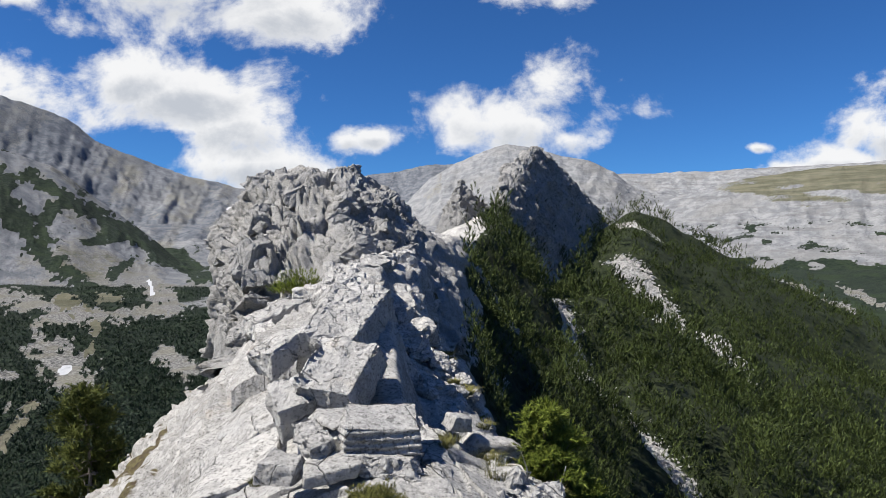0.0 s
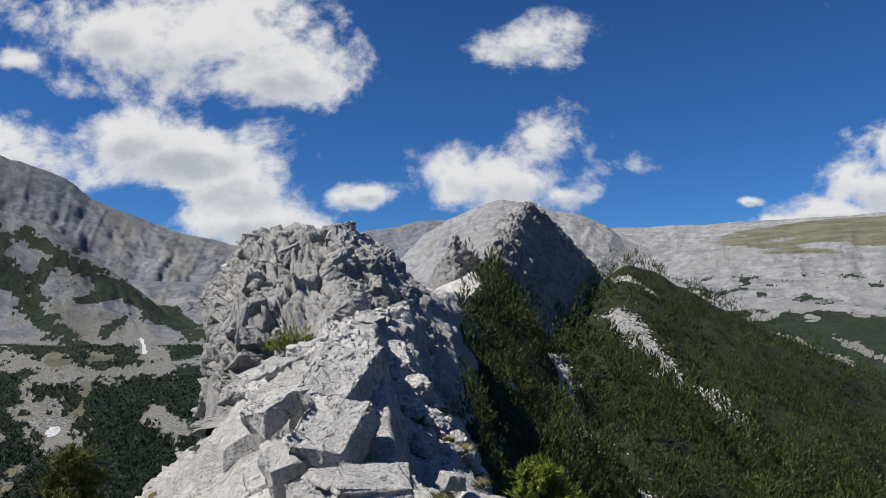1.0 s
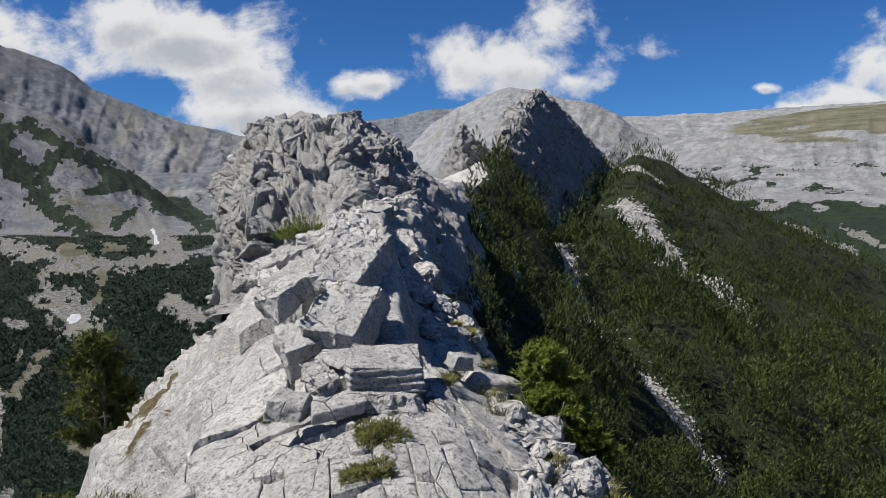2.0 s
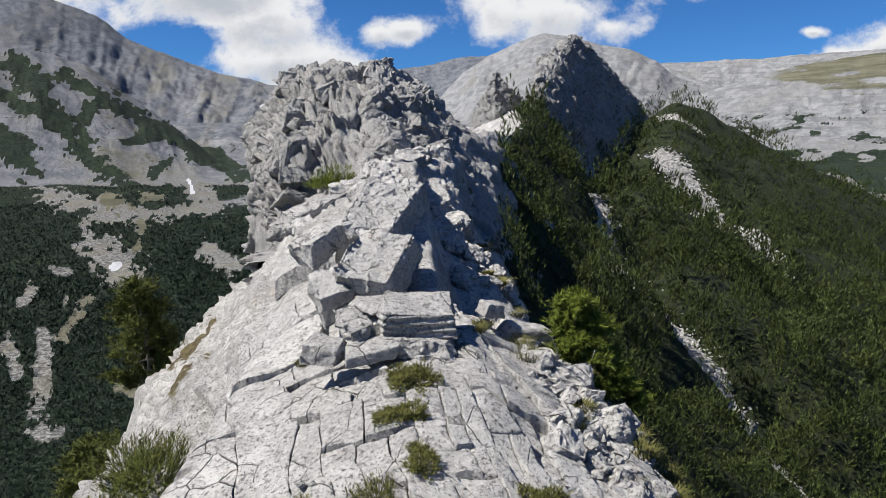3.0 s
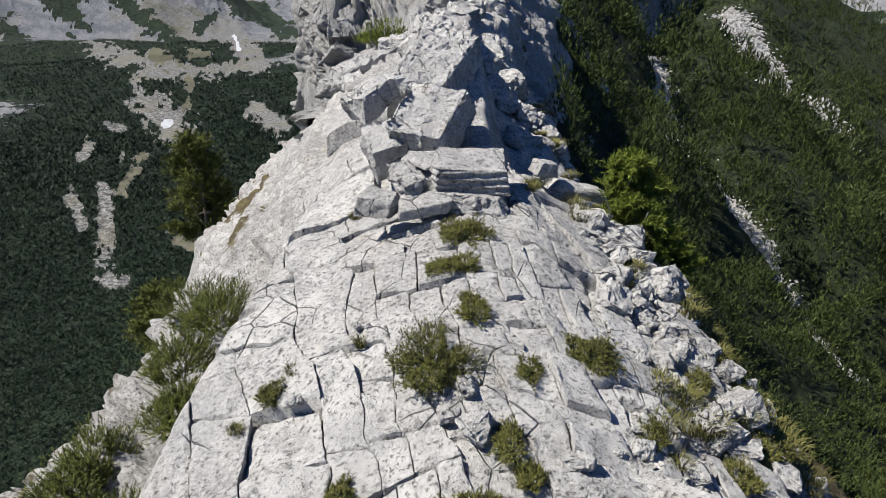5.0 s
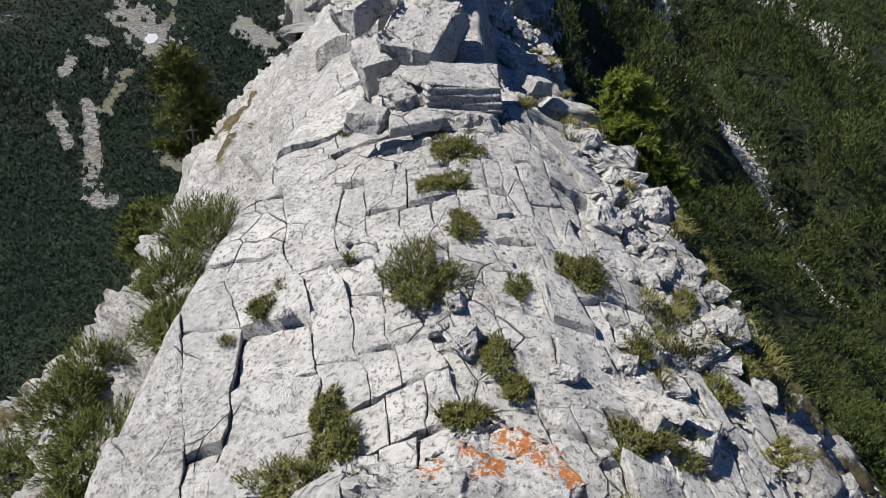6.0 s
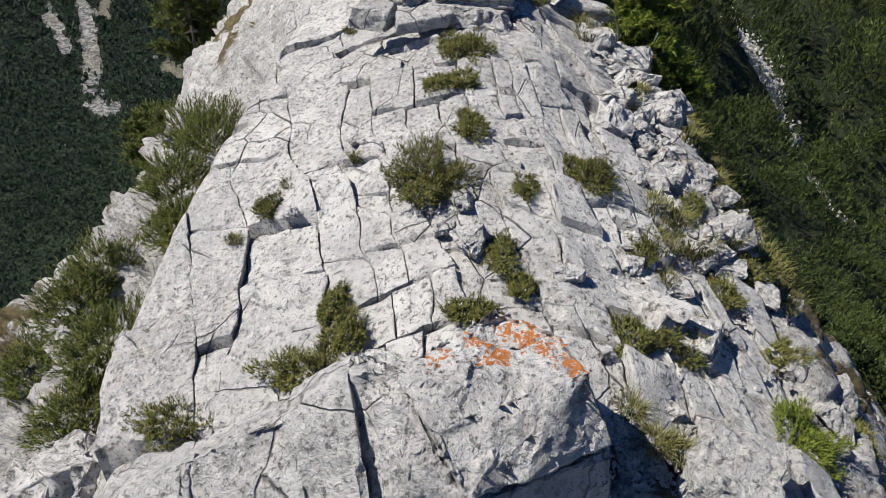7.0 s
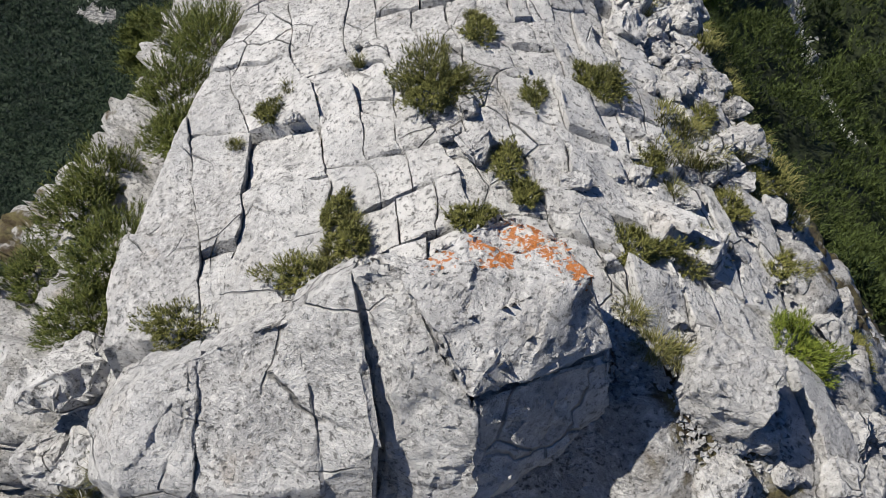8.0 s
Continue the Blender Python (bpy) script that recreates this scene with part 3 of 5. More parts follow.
green = np.where(on_near, 0.16 + 0.35 * grain, green)
blue = np.where(on_near, np.clip(0.35 + 0.5 * grain, 0, 1), 0.0)
blue = np.where((far_r > 1650) & (deg < 0), np.clip(0.3 + 0.7 * fbm(deg / 1.5 - el / 2, el / 2.5, 0, 4, 0.5, 206), 0, 1), blue)
def streak(a0, e0, a1, e1, wide):
    """A strip between two bearings and heights, frayed along its edges: 1 in its middle."""
    da, de = a1 - a0, e1 - e0
    t = np.clip(((deg - a0) * da + (el - e0) * de) / (da * da + de * de), 0, 1)
    far_off = np.hypot(deg - a0 - t * da, el - e0 - t * de) / wide
    fray = 0.7 * fbm(deg / 0.7, el / 0.5, 0, 5, 0.7, 124) + 0.55 * value_noise(deg / 0.22, el / 0.16, 0, 126)
    return 1 - ramp(far_off + fray, 0.7, 1.15)


for strip in ((25.9, -2.5, 27.8, -3.1, 0.22), (28.2, -3.5, 31.1, -4.6, 0.25), (30.4, -3.0, 33.0, -4.3, 0.3), (-34.3, -13.3, -35.1, -18.4, 0.55), (-35.8, -19.8, -34.1, -20.2, 0.5), (-30.2, -7.0, -28.4, -9.4, 1.15), (-22.4, -8.0, -20.6, -9.6, 0.7), (-30.5, -4.9, -23.0, -4.6, 0.65), (-33.5, -3.2, -28.0, -4.2, 0.6),
              (-24.5, -1.5, -22.0, -4.2, 0.9), (-34.6, -9.8, -35.4, -10.6, 0.4), (-33.4, -8.5, -32.2, -8.9, 0.25), (-36.6, -13.0, -36.2, -15.5, 0.4), (-32.6, -10.6, -33.0, -11.4, 0.2)):
    m = streak(*strip)
    red, blue = np.where(m > 0, red * (1 - m), red), np.maximum(blue, m)
for strip in ((-31.3, -11.0, -33.0, -13.4, 0.4), (-27.0, -5.6, -27.4, -7.3, 0.35), (-29.6, -17.6, -28.2, -18.6, 0.5), (-29.0, -3.8, -25.5, -3.6, 0.6)):
    m = streak(*strip)
    red, green = np.where(m > 0, red * (1 - m), red), np.maximum(green, m)
for strip in ((-34.0, 6.2, -31.2, 0.8, 0.75), (-31.2, 0.8, -27.4, -3.6, 0.5), (-31.5, 5.4, -24.0, 0.9, 0.55), (-24.0, 0.9, -19.5, -2.2, 0.5), (-35.5, 0.8, -34.2, -0.8, 0.9), (-29.6, 3.4, -30.6, 1.8, 0.5), (-24.6, -0.6, -25.8, -1.8, 0.4), (-34.6, 3.4, -32.8, 3.0, 0.45), (-26.5, -4.2, -24.5, -4.0, 0.3)):
    red = np.maximum(red, streak(*strip))
paint(valley, "cover", np.stack([red, green, blue], -1).reshape(-1, 3))
# how strongly shade and haze are painted on each range's rock
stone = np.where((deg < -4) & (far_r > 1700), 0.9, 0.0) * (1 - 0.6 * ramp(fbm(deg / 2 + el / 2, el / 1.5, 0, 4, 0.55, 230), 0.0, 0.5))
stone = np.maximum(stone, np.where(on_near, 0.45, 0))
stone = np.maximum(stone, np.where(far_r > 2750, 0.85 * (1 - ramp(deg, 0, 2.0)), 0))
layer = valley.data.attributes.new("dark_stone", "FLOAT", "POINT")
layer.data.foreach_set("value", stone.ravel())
white = np.maximum(streak(-23.35, -2.3, -23.15, -3.3, 0.13), spot(-29.1, -8.6, 0.42, 0.26))
white = np.maximum(white, 0.9 * spot(-17.3, 3.3, 0.35, 0.14))
snow = valley.data.attributes.new("snow", "FLOAT", "POINT")
snow.data.foreach_set("value", white.ravel())


# ---- rocks ----
def rock_mesh(points, edge=0.05, rough=0.02, layers=0.0, seed=0, round_off=0.0, grain=0.12, crag=0.0, chips=0.0):
    """A block from its corners: their hull, cut fine and roughened. layers: bedding steps; chips: depth of flakes broken off."""
    bm = bmesh.new()
    for p in points:
        bm.verts.new(p)
    got = bmesh.ops.convex_hull(bm, input=bm.verts)
    junk = list({g for g in got["geom_interior"] + got["geom_unused"] if isinstance(g, bmesh.types.BMVert)})
    bmesh.ops.delete(bm, geom=junk, context="VERTS")
    bmesh.ops.dissolve_limit(bm, angle_limit=radians(4), verts=bm.verts, edges=bm.edges)
    if round_off:
        bmesh.ops.bevel(bm, geom=bm.edges[:], offset=round_off, segments=2, profile=0.6, affect="EDGES", clamp_overlap=True)
    bmesh.ops.triangulate(bm, faces=bm.faces)
    for _ in range(7):
        long = [e for e in bm.edges if e.calc_length() > edge]
        if not long:
            break
        bmesh.ops.subdivide_edges(bm, edges=long, cuts=1, use_grid_fill=False)
        bmesh.ops.triangulate(bm, faces=[f for f in bm.faces if len(f.verts) > 3])
    bm.normal_update()
    co = np.array([v.co for v in bm.verts])
    no = np.array([v.normal for v in bm.verts])
    a = fbm(co[:, 0] / grain, co[:, 1] / grain, co[:, 2] / grain, 4, 0.55, seed)
    b = fbm(co[:, 0] / (grain * 4), co[:, 1] / (grain * 4), co[:, 2] / (grain * 4), 3, 0.5, seed + 9)
    out = co + no * (rough * (a + 1.2 * b))[:, None]
    if crag:
        out = out + no * (0.32 * blocky(co[:, 0], co[:, 1], co[:, 2] * 1.3, crag, seed) + 0.3 * blocky(co[:, 0], co[:, 1], co[:, 2], crag * 0.45, seed + 3))[:, None]
    if chips:
        for k, wide in enumerate((0.30, 0.19, 0.11, 0.06)):
            flake = value_noise(co[:, 0] / wide, co[:, 1] / wide, co[:, 2] / (1.7 * wide), seed + 80 + k)
            out = out - no * (chips * (1.2 - 0.2 * k) * ramp(flake + 0.12 * a, 0.12, 0.17))[:, None]
    if layers:
        s = np.sin(co[:, 2] / layers * 6.283 + 2.5 * b) * (1 - np.abs(no[:, 2]))
        out = out + no * (rough * 0.7 * np.sign(s) * np.abs(s) ** 0.5)[:, None] * np.array([1, 1, 0.2])
    for v, c in zip(bm.verts, out):
        v.co = c
    return bm


def rock(name, points, mat, label, category="rock", parent=None, **shape):
    ob = part(name, rock_mesh(points, **shape), mat, parent, smooth=True)
    ob.data.set_sharp_from_angle(angle=radians(38))
    if parent is None:
        tagged(ob, label, category)
    else:
        tagged(ob, label)
    return ob


def box_corners(center, size, turn=(0, 0, 0), jitter=0.12, seed=0, taper=0.0):
    """Corners of an irregular block: its middle, its three lengths, its turn in degrees."""
    rnd = random.Random(seed)
    m = pose(*center, *turn)
    out = []
    for a in (-0.5, 0.5):
        for b in (-0.5, 0.5):
            for c in (-0.5, 0.5):
                k = 1 - taper * (c + 0.5)
                out.append(m @ Vector((size[0] * (a * k + jitter * rnd.uniform(-1, 1)), size[1] * (b * k + jitter * rnd.uniform(-1, 1)), size[2] * (c + 0.6 * jitter * rnd.uniform(-1, 1)))))
    # a few broken corners
    for _ in range(4):
        a, b, c = rnd.choice((-0.56, 0.56)), rnd.uniform(-0.3, 0.3), rnd.uniform(-0.2, 0.2)
        a, b = (a, b) if rnd.random() < 0.5 else (b, a)
        out.append(m @ Vector((size[0] * a, size[1] * b, size[2] * c)))
    return out


def block(name, center, size, turn, label, seed, mat=None, parent=None, **shape):
    shape.setdefault("edge", max(size) / 9)
    shape.setdefault("rough", 0.03 * max(size))
    shape.setdefault("grain", 0.3 * max(size))
    shape.setdefault("round_off", 0.05 * min(size))
    return rock(name, box_corners(center, size, turn, 0.1, seed, shape.pop("taper", 0.08)), mat or ROCK, label, "rock", parent, seed=seed, **shape)


# the rough knoll on the crest: its cross profile, swept along the ridge
KNOLL = ([-6.2, -6.3, -6.25, -6.2, -5.95, -5.4, -4.7, -3.8, -2.4, -2.0, -1.4, -0.9, -0.3, 0.6, 1.8], [-6.0, -3.5, -2.0, 0.1, 0.9, 1.7, 2.2, 2.35, 2.4, 2.0, 1.65, 1.0, 0.45, -0.6, -3.0])
s = np.linspace(0, 14, 420)
ky = np.linspace(9.5, 25, 300)
px, pz = np.interp(s, range(15), KNOLL[0]), np.interp(s, range(15), KNOLL[1])
rise = np.interp(ky, [9.5, 11, 13, 15.5, 18, 20, 23, 27], [-0.25, 0.1, 0.52, 0.86, 1.0, 0.95, 0.6, -0.2])
kx = -1.0 + (px + 1.0)[None] * np.interp(ky, [9.5, 13, 18, 27], [0.4, 0.68, 0.96, 0.7])[:, None] - 0.02 * (ky - 18)[:, None]
kz = np.where(pz > -1.6, -1.6 + (pz + 1.6)[None] * rise[:, None], pz[None] - (1 - rise[:, None]) * 1.0)
kp = np.stack([kx, ky[:, None] + 0 * kx, kz], -1)
kn = np.cross(np.gradient(kp, axis=1), np.gradient(kp, axis=0))
kn /= np.linalg.norm(kn, axis=2, keepdims=True)
wob = fbm(kp[..., 0] / 1.4, kp[..., 1] / 1.4, kp[..., 2] / 1.4, 4, 0.5, 301)
calm = ramp(kp[..., 0] + 0.35 * wob - 0.06 * (kp[..., 1] - 13), -2.7, -1.7)
lump = blocky(kp[..., 0], kp[..., 1], kp[..., 2] + 0.3 * kp[..., 0], 0.7, 31) * 0.55 + blocky(kp[..., 0], kp[..., 1], kp[..., 2] * 1.15 + 0.2 * kp[..., 0], 0.32, 37) * 0.6 + blocky(kp[..., 0], kp[..., 1], kp[..., 2] * 1.2, 0.15, 41) * 0.5
lump = np.where(kp[..., 2] > 1.7, np.clip(lump, -0.3, 0.06), lump)
kp = kp + kn * ((1 - 0.6 * calm) * lump + 0.25 * wob - 0.12)[..., None]
knoll = mesh_object("rock_knoll", kp.reshape(-1, 3), sheet(*kx.shape)[:, ::-1], ROCK_ROUGH)
tagged(knoll, "rough grey limestone knoll of broken upright blocks on the ridge", "rock")


def seen_at(bearing, height, r):
    a = radians(bearing)
    return (r * math.sin(a), r * math.cos(a), r * math.tan(radians(height)))


spire_pts = [seen_at(7.6, 8.4, 69), seen_at(8.2, 8.2, 70), seen_at(5.5, 6.9, 62), seen_at(4.2, 3.0, 50), seen_at(5.0, -1, 49), seen_at(9.0, 7.2, 77), seen_at(10.7, 5.3, 84), seen_at(12.9, 3.1, 90), seen_at(16.2, -3.0, 90), seen_at(17.3, -6.2, 90), seen_at(4.0, 2.0, 76), seen_at(7, -3, 54)]
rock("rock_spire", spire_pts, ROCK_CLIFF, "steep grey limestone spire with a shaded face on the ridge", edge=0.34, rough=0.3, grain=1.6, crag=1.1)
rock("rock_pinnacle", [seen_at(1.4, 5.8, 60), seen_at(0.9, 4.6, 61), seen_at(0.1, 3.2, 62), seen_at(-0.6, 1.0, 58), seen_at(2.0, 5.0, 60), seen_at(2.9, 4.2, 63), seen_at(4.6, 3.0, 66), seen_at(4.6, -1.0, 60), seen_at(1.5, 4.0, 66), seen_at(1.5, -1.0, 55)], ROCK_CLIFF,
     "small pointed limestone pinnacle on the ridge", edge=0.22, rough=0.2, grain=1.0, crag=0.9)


# ---- the blocks of the crest ----
# the middles of the blocks, row by row down the crest
BLOCKS_FAR = [(-2.12, 5.31), (-1.4, 4.31), (-2.3, 5.1), (-2.26, 6.04), (-1.78, 5.64), (-1.42, 5.43), (-2.45, 7.0), (-1.93, 6.82), (-1.58, 6.6), (-1.2, 7.5), (-1.25, 6.9), (-0.82, 6.11), (-1.55, 4.81),
              (-1.07, 4.29), (-0.66, 3.92), (-1.56, 3.8), (-1.19, 3.68), (-0.94, 3.85), (-0.63, 3.82), (0.04, 3.52), (-1.98, 4.55), (-1.75, 4.2), (-0.2, 4.4), (-0.5, 4.9), (-0.95, 5.0), (-0.3, 4.0)]
BLOCKS_MIDDLE = [(-0.92, 3.3), (-0.69, 3.28), (-1.03, 3.12), (-0.6, 2.93), (-1.27, 2.83), (-1.01, 2.89), (-0.26, 2.74), (-0.12, 2.83), (0.02, 2.92), (0.25, 2.98), (-0.33, 2.65), (-0.19, 3.11), (-0.44, 3.04),
                 (-0.04, 3.16), (-0.83, 2.34), (-0.6, 2.25), (-0.72, 2.61), (-1.08, 2.25), (-1.54, 2.72), (-1.62, 3.28), (-0.18, 2.49), (-0.07, 2.47), (0.07, 2.17), (0.26, 2.33), (-0.14, 2.25), (-0.45, 2.53), (0.17, 2.58), (-0.3, 3.3)]
BLOCKS_NEAR = [(0.51, 2.57), (-0.38, 2.02), (-0.24, 1.89), (-0.5, 1.83), (-0.65, 2.0), (-0.12, 2.03), (-0.9, 1.93), (-1.6, 2.2), (-1.3, 2.01), (-1.42, 1.7), (-1.16, 1.66), (-0.91, 1.65), (0.17, 1.89), (0.34, 2.04),
               (0.57, 2.21), (-0.59, 1.55), (-0.35, 1.66), (0.4, 2.26), (0.41, 1.84), (0.59, 1.92), (0.3, 1.68), (0.12, 1.6), (-0.8, 1.4), (-1.1, 1.35), (-0.1, 1.7)]
GRAIN = 0.36       # the joints run aslant down the crest
SQUASH = 0.62      # blocks are longer along the crest than across it


def clip_ring(ring, mx, my, nx, ny):
    """The part of an outline behind a line."""
    out = []
    for i in range(len(ring)):
        p, q = ring[i], ring[(i + 1) % len(ring)]
        sp, sq = (p[0] - mx) * nx + (p[1] - my) * ny, (q[0] - mx) * nx + (q[1] - my) * ny
        if sp <= 0:
            out.append(p)
        if sp * sq < 0:
            f = sp / (sp - sq)
            out.append((p[0] + f * (q[0] - p[0]), p[1] + f * (q[1] - p[1])))
    return out


def split(ring, inside, rnd):
    """Cut an outline again and again by straight joints, until each block holds one middle."""
    if len(inside) == 1:
        return [(inside[0], ring)]
    best = None
    for axis in (0, 1):
        order = sorted(p[axis] for p in inside)
        for i in range(len(order) - 1):
            gap = (order[i + 1] - order[i]) * (0.35 + min(i + 1, len(order) - 1 - i) / len(order))
            if best is None or gap > best[0]:
                best = (gap, axis, (order[i] + order[i + 1]) / 2)
    _, axis, at = best
    other = sum(p[1 - axis] for p in inside) / len(inside)
    mx, my = (at, other) if axis == 0 else (other, at)
    for wild in (0.17, 0.1, 0.0):
        turn = rnd.uniform(-wild, wild) + (math.pi / 2 if axis else 0)
        nx, ny = math.cos(turn), math.sin(turn)
        low = [p for p in inside if (p[0] - mx) * nx + (p[1] - my) * ny <= 0]
        high = [p for p in inside if (p[0] - mx) * nx + (p[1] - my) * ny > 0]
        if low and high:
            break
    return split(clip_ring(ring, mx, my, nx, ny), low, rnd) + split(clip_ring(ring, mx, my, -nx, -ny), high, rnd)


def joint_cells(middles):
    """Each block's middle and outline on the plan."""
    at = [(x + GRAIN * (y - 2.5), SQUASH * y) for x, y in middles]
    xs, ys = [p[0] for p in at], [p[1] for p in at]
    low_x, high_x, low_y, high_y = min(xs) - 0.2, max(xs) + 0.1, min(ys) - 0.08, max(ys) + 0.15
    cells_found = split([(low_x, low_y), (high_x, low_y), (high_x, high_y), (low_x, high_y)], at, random.Random(17))
    for k, ((a, b), ring) in enumerate(cells_found):
        for nx, ny in ((1, 0), (-1, 0), (0, 1), (0, -1)):
            ring = clip_ring(ring, a + 0.36 * nx, b + 0.36 * ny, nx, ny)
        cells_found[k] = ((a, b), ring)
    return [((a - GRAIN * (b / SQUASH - 2.5), b / SQUASH), [(u - GRAIN * (v / SQUASH - 2.5), v / SQUASH) for u, v in ring]) for (a, b), ring in cells_found]


def slab_block(ring, seed):
    """One block between joints: a flat top that follows the crest, worn edges and sides down into the joints."""
    rnd = random.Random(seed)
    edge = []
    for i in range(len(ring)):
        p, q = Vector(ring[i]), Vector(ring[(i + 1) % len(ring)])
        n = max(1, int((q - p).length / 0.026))
        edge += [p.lerp(q, k / n) for k in range(n)]
    edge = np.array(edge)
    mid = edge.mean(0)
    radius = np.linalg.norm(edge - mid, axis=1).mean()
    gap = 0.003 + 0.006 * rnd.random() ** 3
    worn = min(0.012, 0.12 * radius)
    inner = np.linspace(1 - (gap + worn) / radius, 0.35, max(4, int(radius / 0.026)))
    steps = np.concatenate([[1 - gap / radius] * 2, [1 - (gap + 0.4 * worn) / radius], inner])
    half = np.abs(edge - mid).max(0)
    x = mid[0] + (1 - (1 - steps) * radius / half[0])[:, None] * (edge[:, 0] - mid[0])[None]
    y = mid[1] + (1 - (1 - steps) * radius / half[1] * np.interp(steps, [0, 0.8, 1], [1, 1, 2.2]))[:, None] * (edge[:, 1] - mid[1])[None]
    wx = 0.05 * value_noise(x / 0.5, y / 0.5, 9, 405) + 0.016 * value_noise(x / 0.16, y / 0.16, 0, 401) + 0.007 * value_noise(x / 0.04, y / 0.04, 0, 402)
    wy = 0.09 * value_noise(x / 0.5, y / 0.5, 4, 406) + 0.02 * value_noise(x / 0.16, y / 0.16, 5, 403) + 0.008 * value_noise(x / 0.04, y / 0.04, 5, 404)
    x, y = x + wx, y + wy
    right = float(ramp(mid[0] + 0.2 * (mid[1] - 2.5), 0.0, 0.6))
    lift = rnd.uniform(-0.02, 0.02) * (1 + 0.8 * right)
    tilt = (rnd.uniform(-0.09, 0.09) * (1 + 0.6 * right), rnd.uniform(-0.07, 0.07) * (1 + 0.6 * right))
    z = ridge_z(x, y) + lift + tilt[0] * (x - mid[0]) + tilt[1] * (y - mid[1])
    z = z + 0.016 * fbm(x / 0.2, y / 0.2, seed, 4, 0.6, 410) + 0.03 * fbm(x / 0.6, y / 0.6, 0, 2, 0.5, 411)
    ledge = value_noise(x / 0.13 + 0.6 * y, y / 0.3, seed * 3.0, 412)
    z = z - (0.010 + 0.014 * right) * ramp(ledge, 0.25, 0.32)
    chip = 1 + 0.9 * value_noise(x / 0.06, y / 0.06, 2, 413)
    drop = np.zeros(len(steps))
    drop[:3] = 0.20, 0.007, 0.002
    z = z - drop[:, None] * np.where(np.arange(len(steps))[:, None] == 0, 1, chip)
    rows, cols = x.shape
    pts = np.stack([x, y, z], -1).reshape(-1, 3)
    faces = [(r * cols + c, r * cols + (c + 1) % cols, (r + 1) * cols + (c + 1) % cols, (r + 1) * cols + c) for r in range(rows - 1) for c in range(cols)]
    faces.append(tuple((rows - 1) * cols + c for c in range(cols)))
    return pts, faces


middles = BLOCKS_FAR + BLOCKS_MIDDLE + BLOCKS_NEAR
rnd = random.Random(404)
# smaller pieces where the crest is broken up
for _ in range(160):
    y = rnd.uniform(1.5, 3.7)
    x = float(crest_x(np.array(y))) + rnd.uniform(-0.35, 0.8)
    if all((x - a) ** 2 + (SQUASH * (y - b)) ** 2 > 0.0085 for a, b in middles):
        middles.append((x, y))
# narrow strips of broken blocks down the flank of rubble
for i in range(16):
    for j in range(7):
        y = 1.45 + 0.27 * i + rnd.uniform(-0.1, 0.1)
        x = float(crest_x(np.array(y))) + 0.72 + 0.15 * j + rnd.uniform(-0.04, 0.04)
        if all((x - a) ** 2 + (SQUASH * (y - b)) ** 2 > 0.012 for a, b in middles):
            middles.append((x, y))
for k, ((x, y), ring) in enumerate(joint_cells(middles)):
    if len(ring) < 3 or slab_zone(np.array(x), np.array(y)) < 0.4:
        continue
    pts, faces = slab_block(ring, k + 7)
    piece = mesh_object("slab", pts, faces, ROCK, ridge)
    piece.data.set_sharp_from_angle(angle=radians(40))

# ---- single rocks along the crest ----
top = [(-0.31, 1.19, -1.44), (-0.18, 1.35, -1.44), (-0.03, 1.51, -1.43), (0.11, 1.43, -1.42), (0.21, 1.23, -1.41), (-0.19, 1.06, -1.50), (0.04, 1.12, -1.47)]
foot = [(-0.08, 0.95, -1.63), (0.07, 1.08, -1.62), (0.29, 1.18, -1.62), (-0.3, 1.3, -1.95), (0.0, 1.6, -1.95), (0.24, 1.42, -1.9), (-0.1, 1.05, -1.76), (0.22, 1.24, -1.76)]
rock("lichen_rock", top + foot, ROCK_LICHEN, "pale split limestone block with orange lichen on top", edge=0.015, rough=0.009, grain=0.11, round_off=0.004, seed=5, chips=0.012)
under = [(-0.07, 0.98, -1.69), (0.13, 1.10, -1.67), (0.31, 1.22, -1.70), (0.34, 1.20, -1.9), (0.12, 1.02, -1.98), (-0.04, 0.89, -2.05), (-0.1, 1.0, -2.15), (0.34, 1.3, -2.15), (0.3, 1.5, -2.1), (-0.1, 1.5, -2.1), (-0.1, 1.2, -1.7), (0.28, 1.35, -1.72)]
rock("rock_block", under, ROCK, "dark shaded limestone block under a lichen rock", edge=0.02, rough=0.012, grain=0.12, round_off=0.004, seed=12, chips=0.013)
notch = [(-0.44, 1.225, -1.49), (-0.29, 1.20, -1.45), (-0.20, 1.07, -1.54), (-0.31, 0.96, -1.92), (-0.03, 0.90, -1.95), (-0.06, 0.97, -1.72), (-0.35, 0.92, -2.2), (-0.1, 0.88, -2.2), (-0.44, 1.45, -2.2), (-0.15, 1.45, -2.2), (-0.42, 1.36, -1.52), (-0.25, 1.32, -1.5)]
rock("rock_block", notch, ROCK, "flaking brownish limestone block beside a split rock", edge=0.018, rough=0.014, grain=0.07, round_off=0.004, seed=14, chips=0.013)
face = [(-0.438, 1.213, -1.482), (-0.64, 1.18, -1.65), (-0.305, 0.905, -1.84), (-0.50, 0.88, -2.04), (-0.33, 0.86, -2.3), (-0.51, 0.84, -2.4), (-0.46, 1.38, -1.55), (-0.66, 1.34, -1.7), (-0.45, 1.45, -2.3), (-0.66, 1.45, -2.3)]
rock("rock_block", face, ROCK, "smooth grey limestone slab with a long sloping face", edge=0.02, rough=0.008, grain=0.13, round_off=0.005, seed=11, chips=0.007)
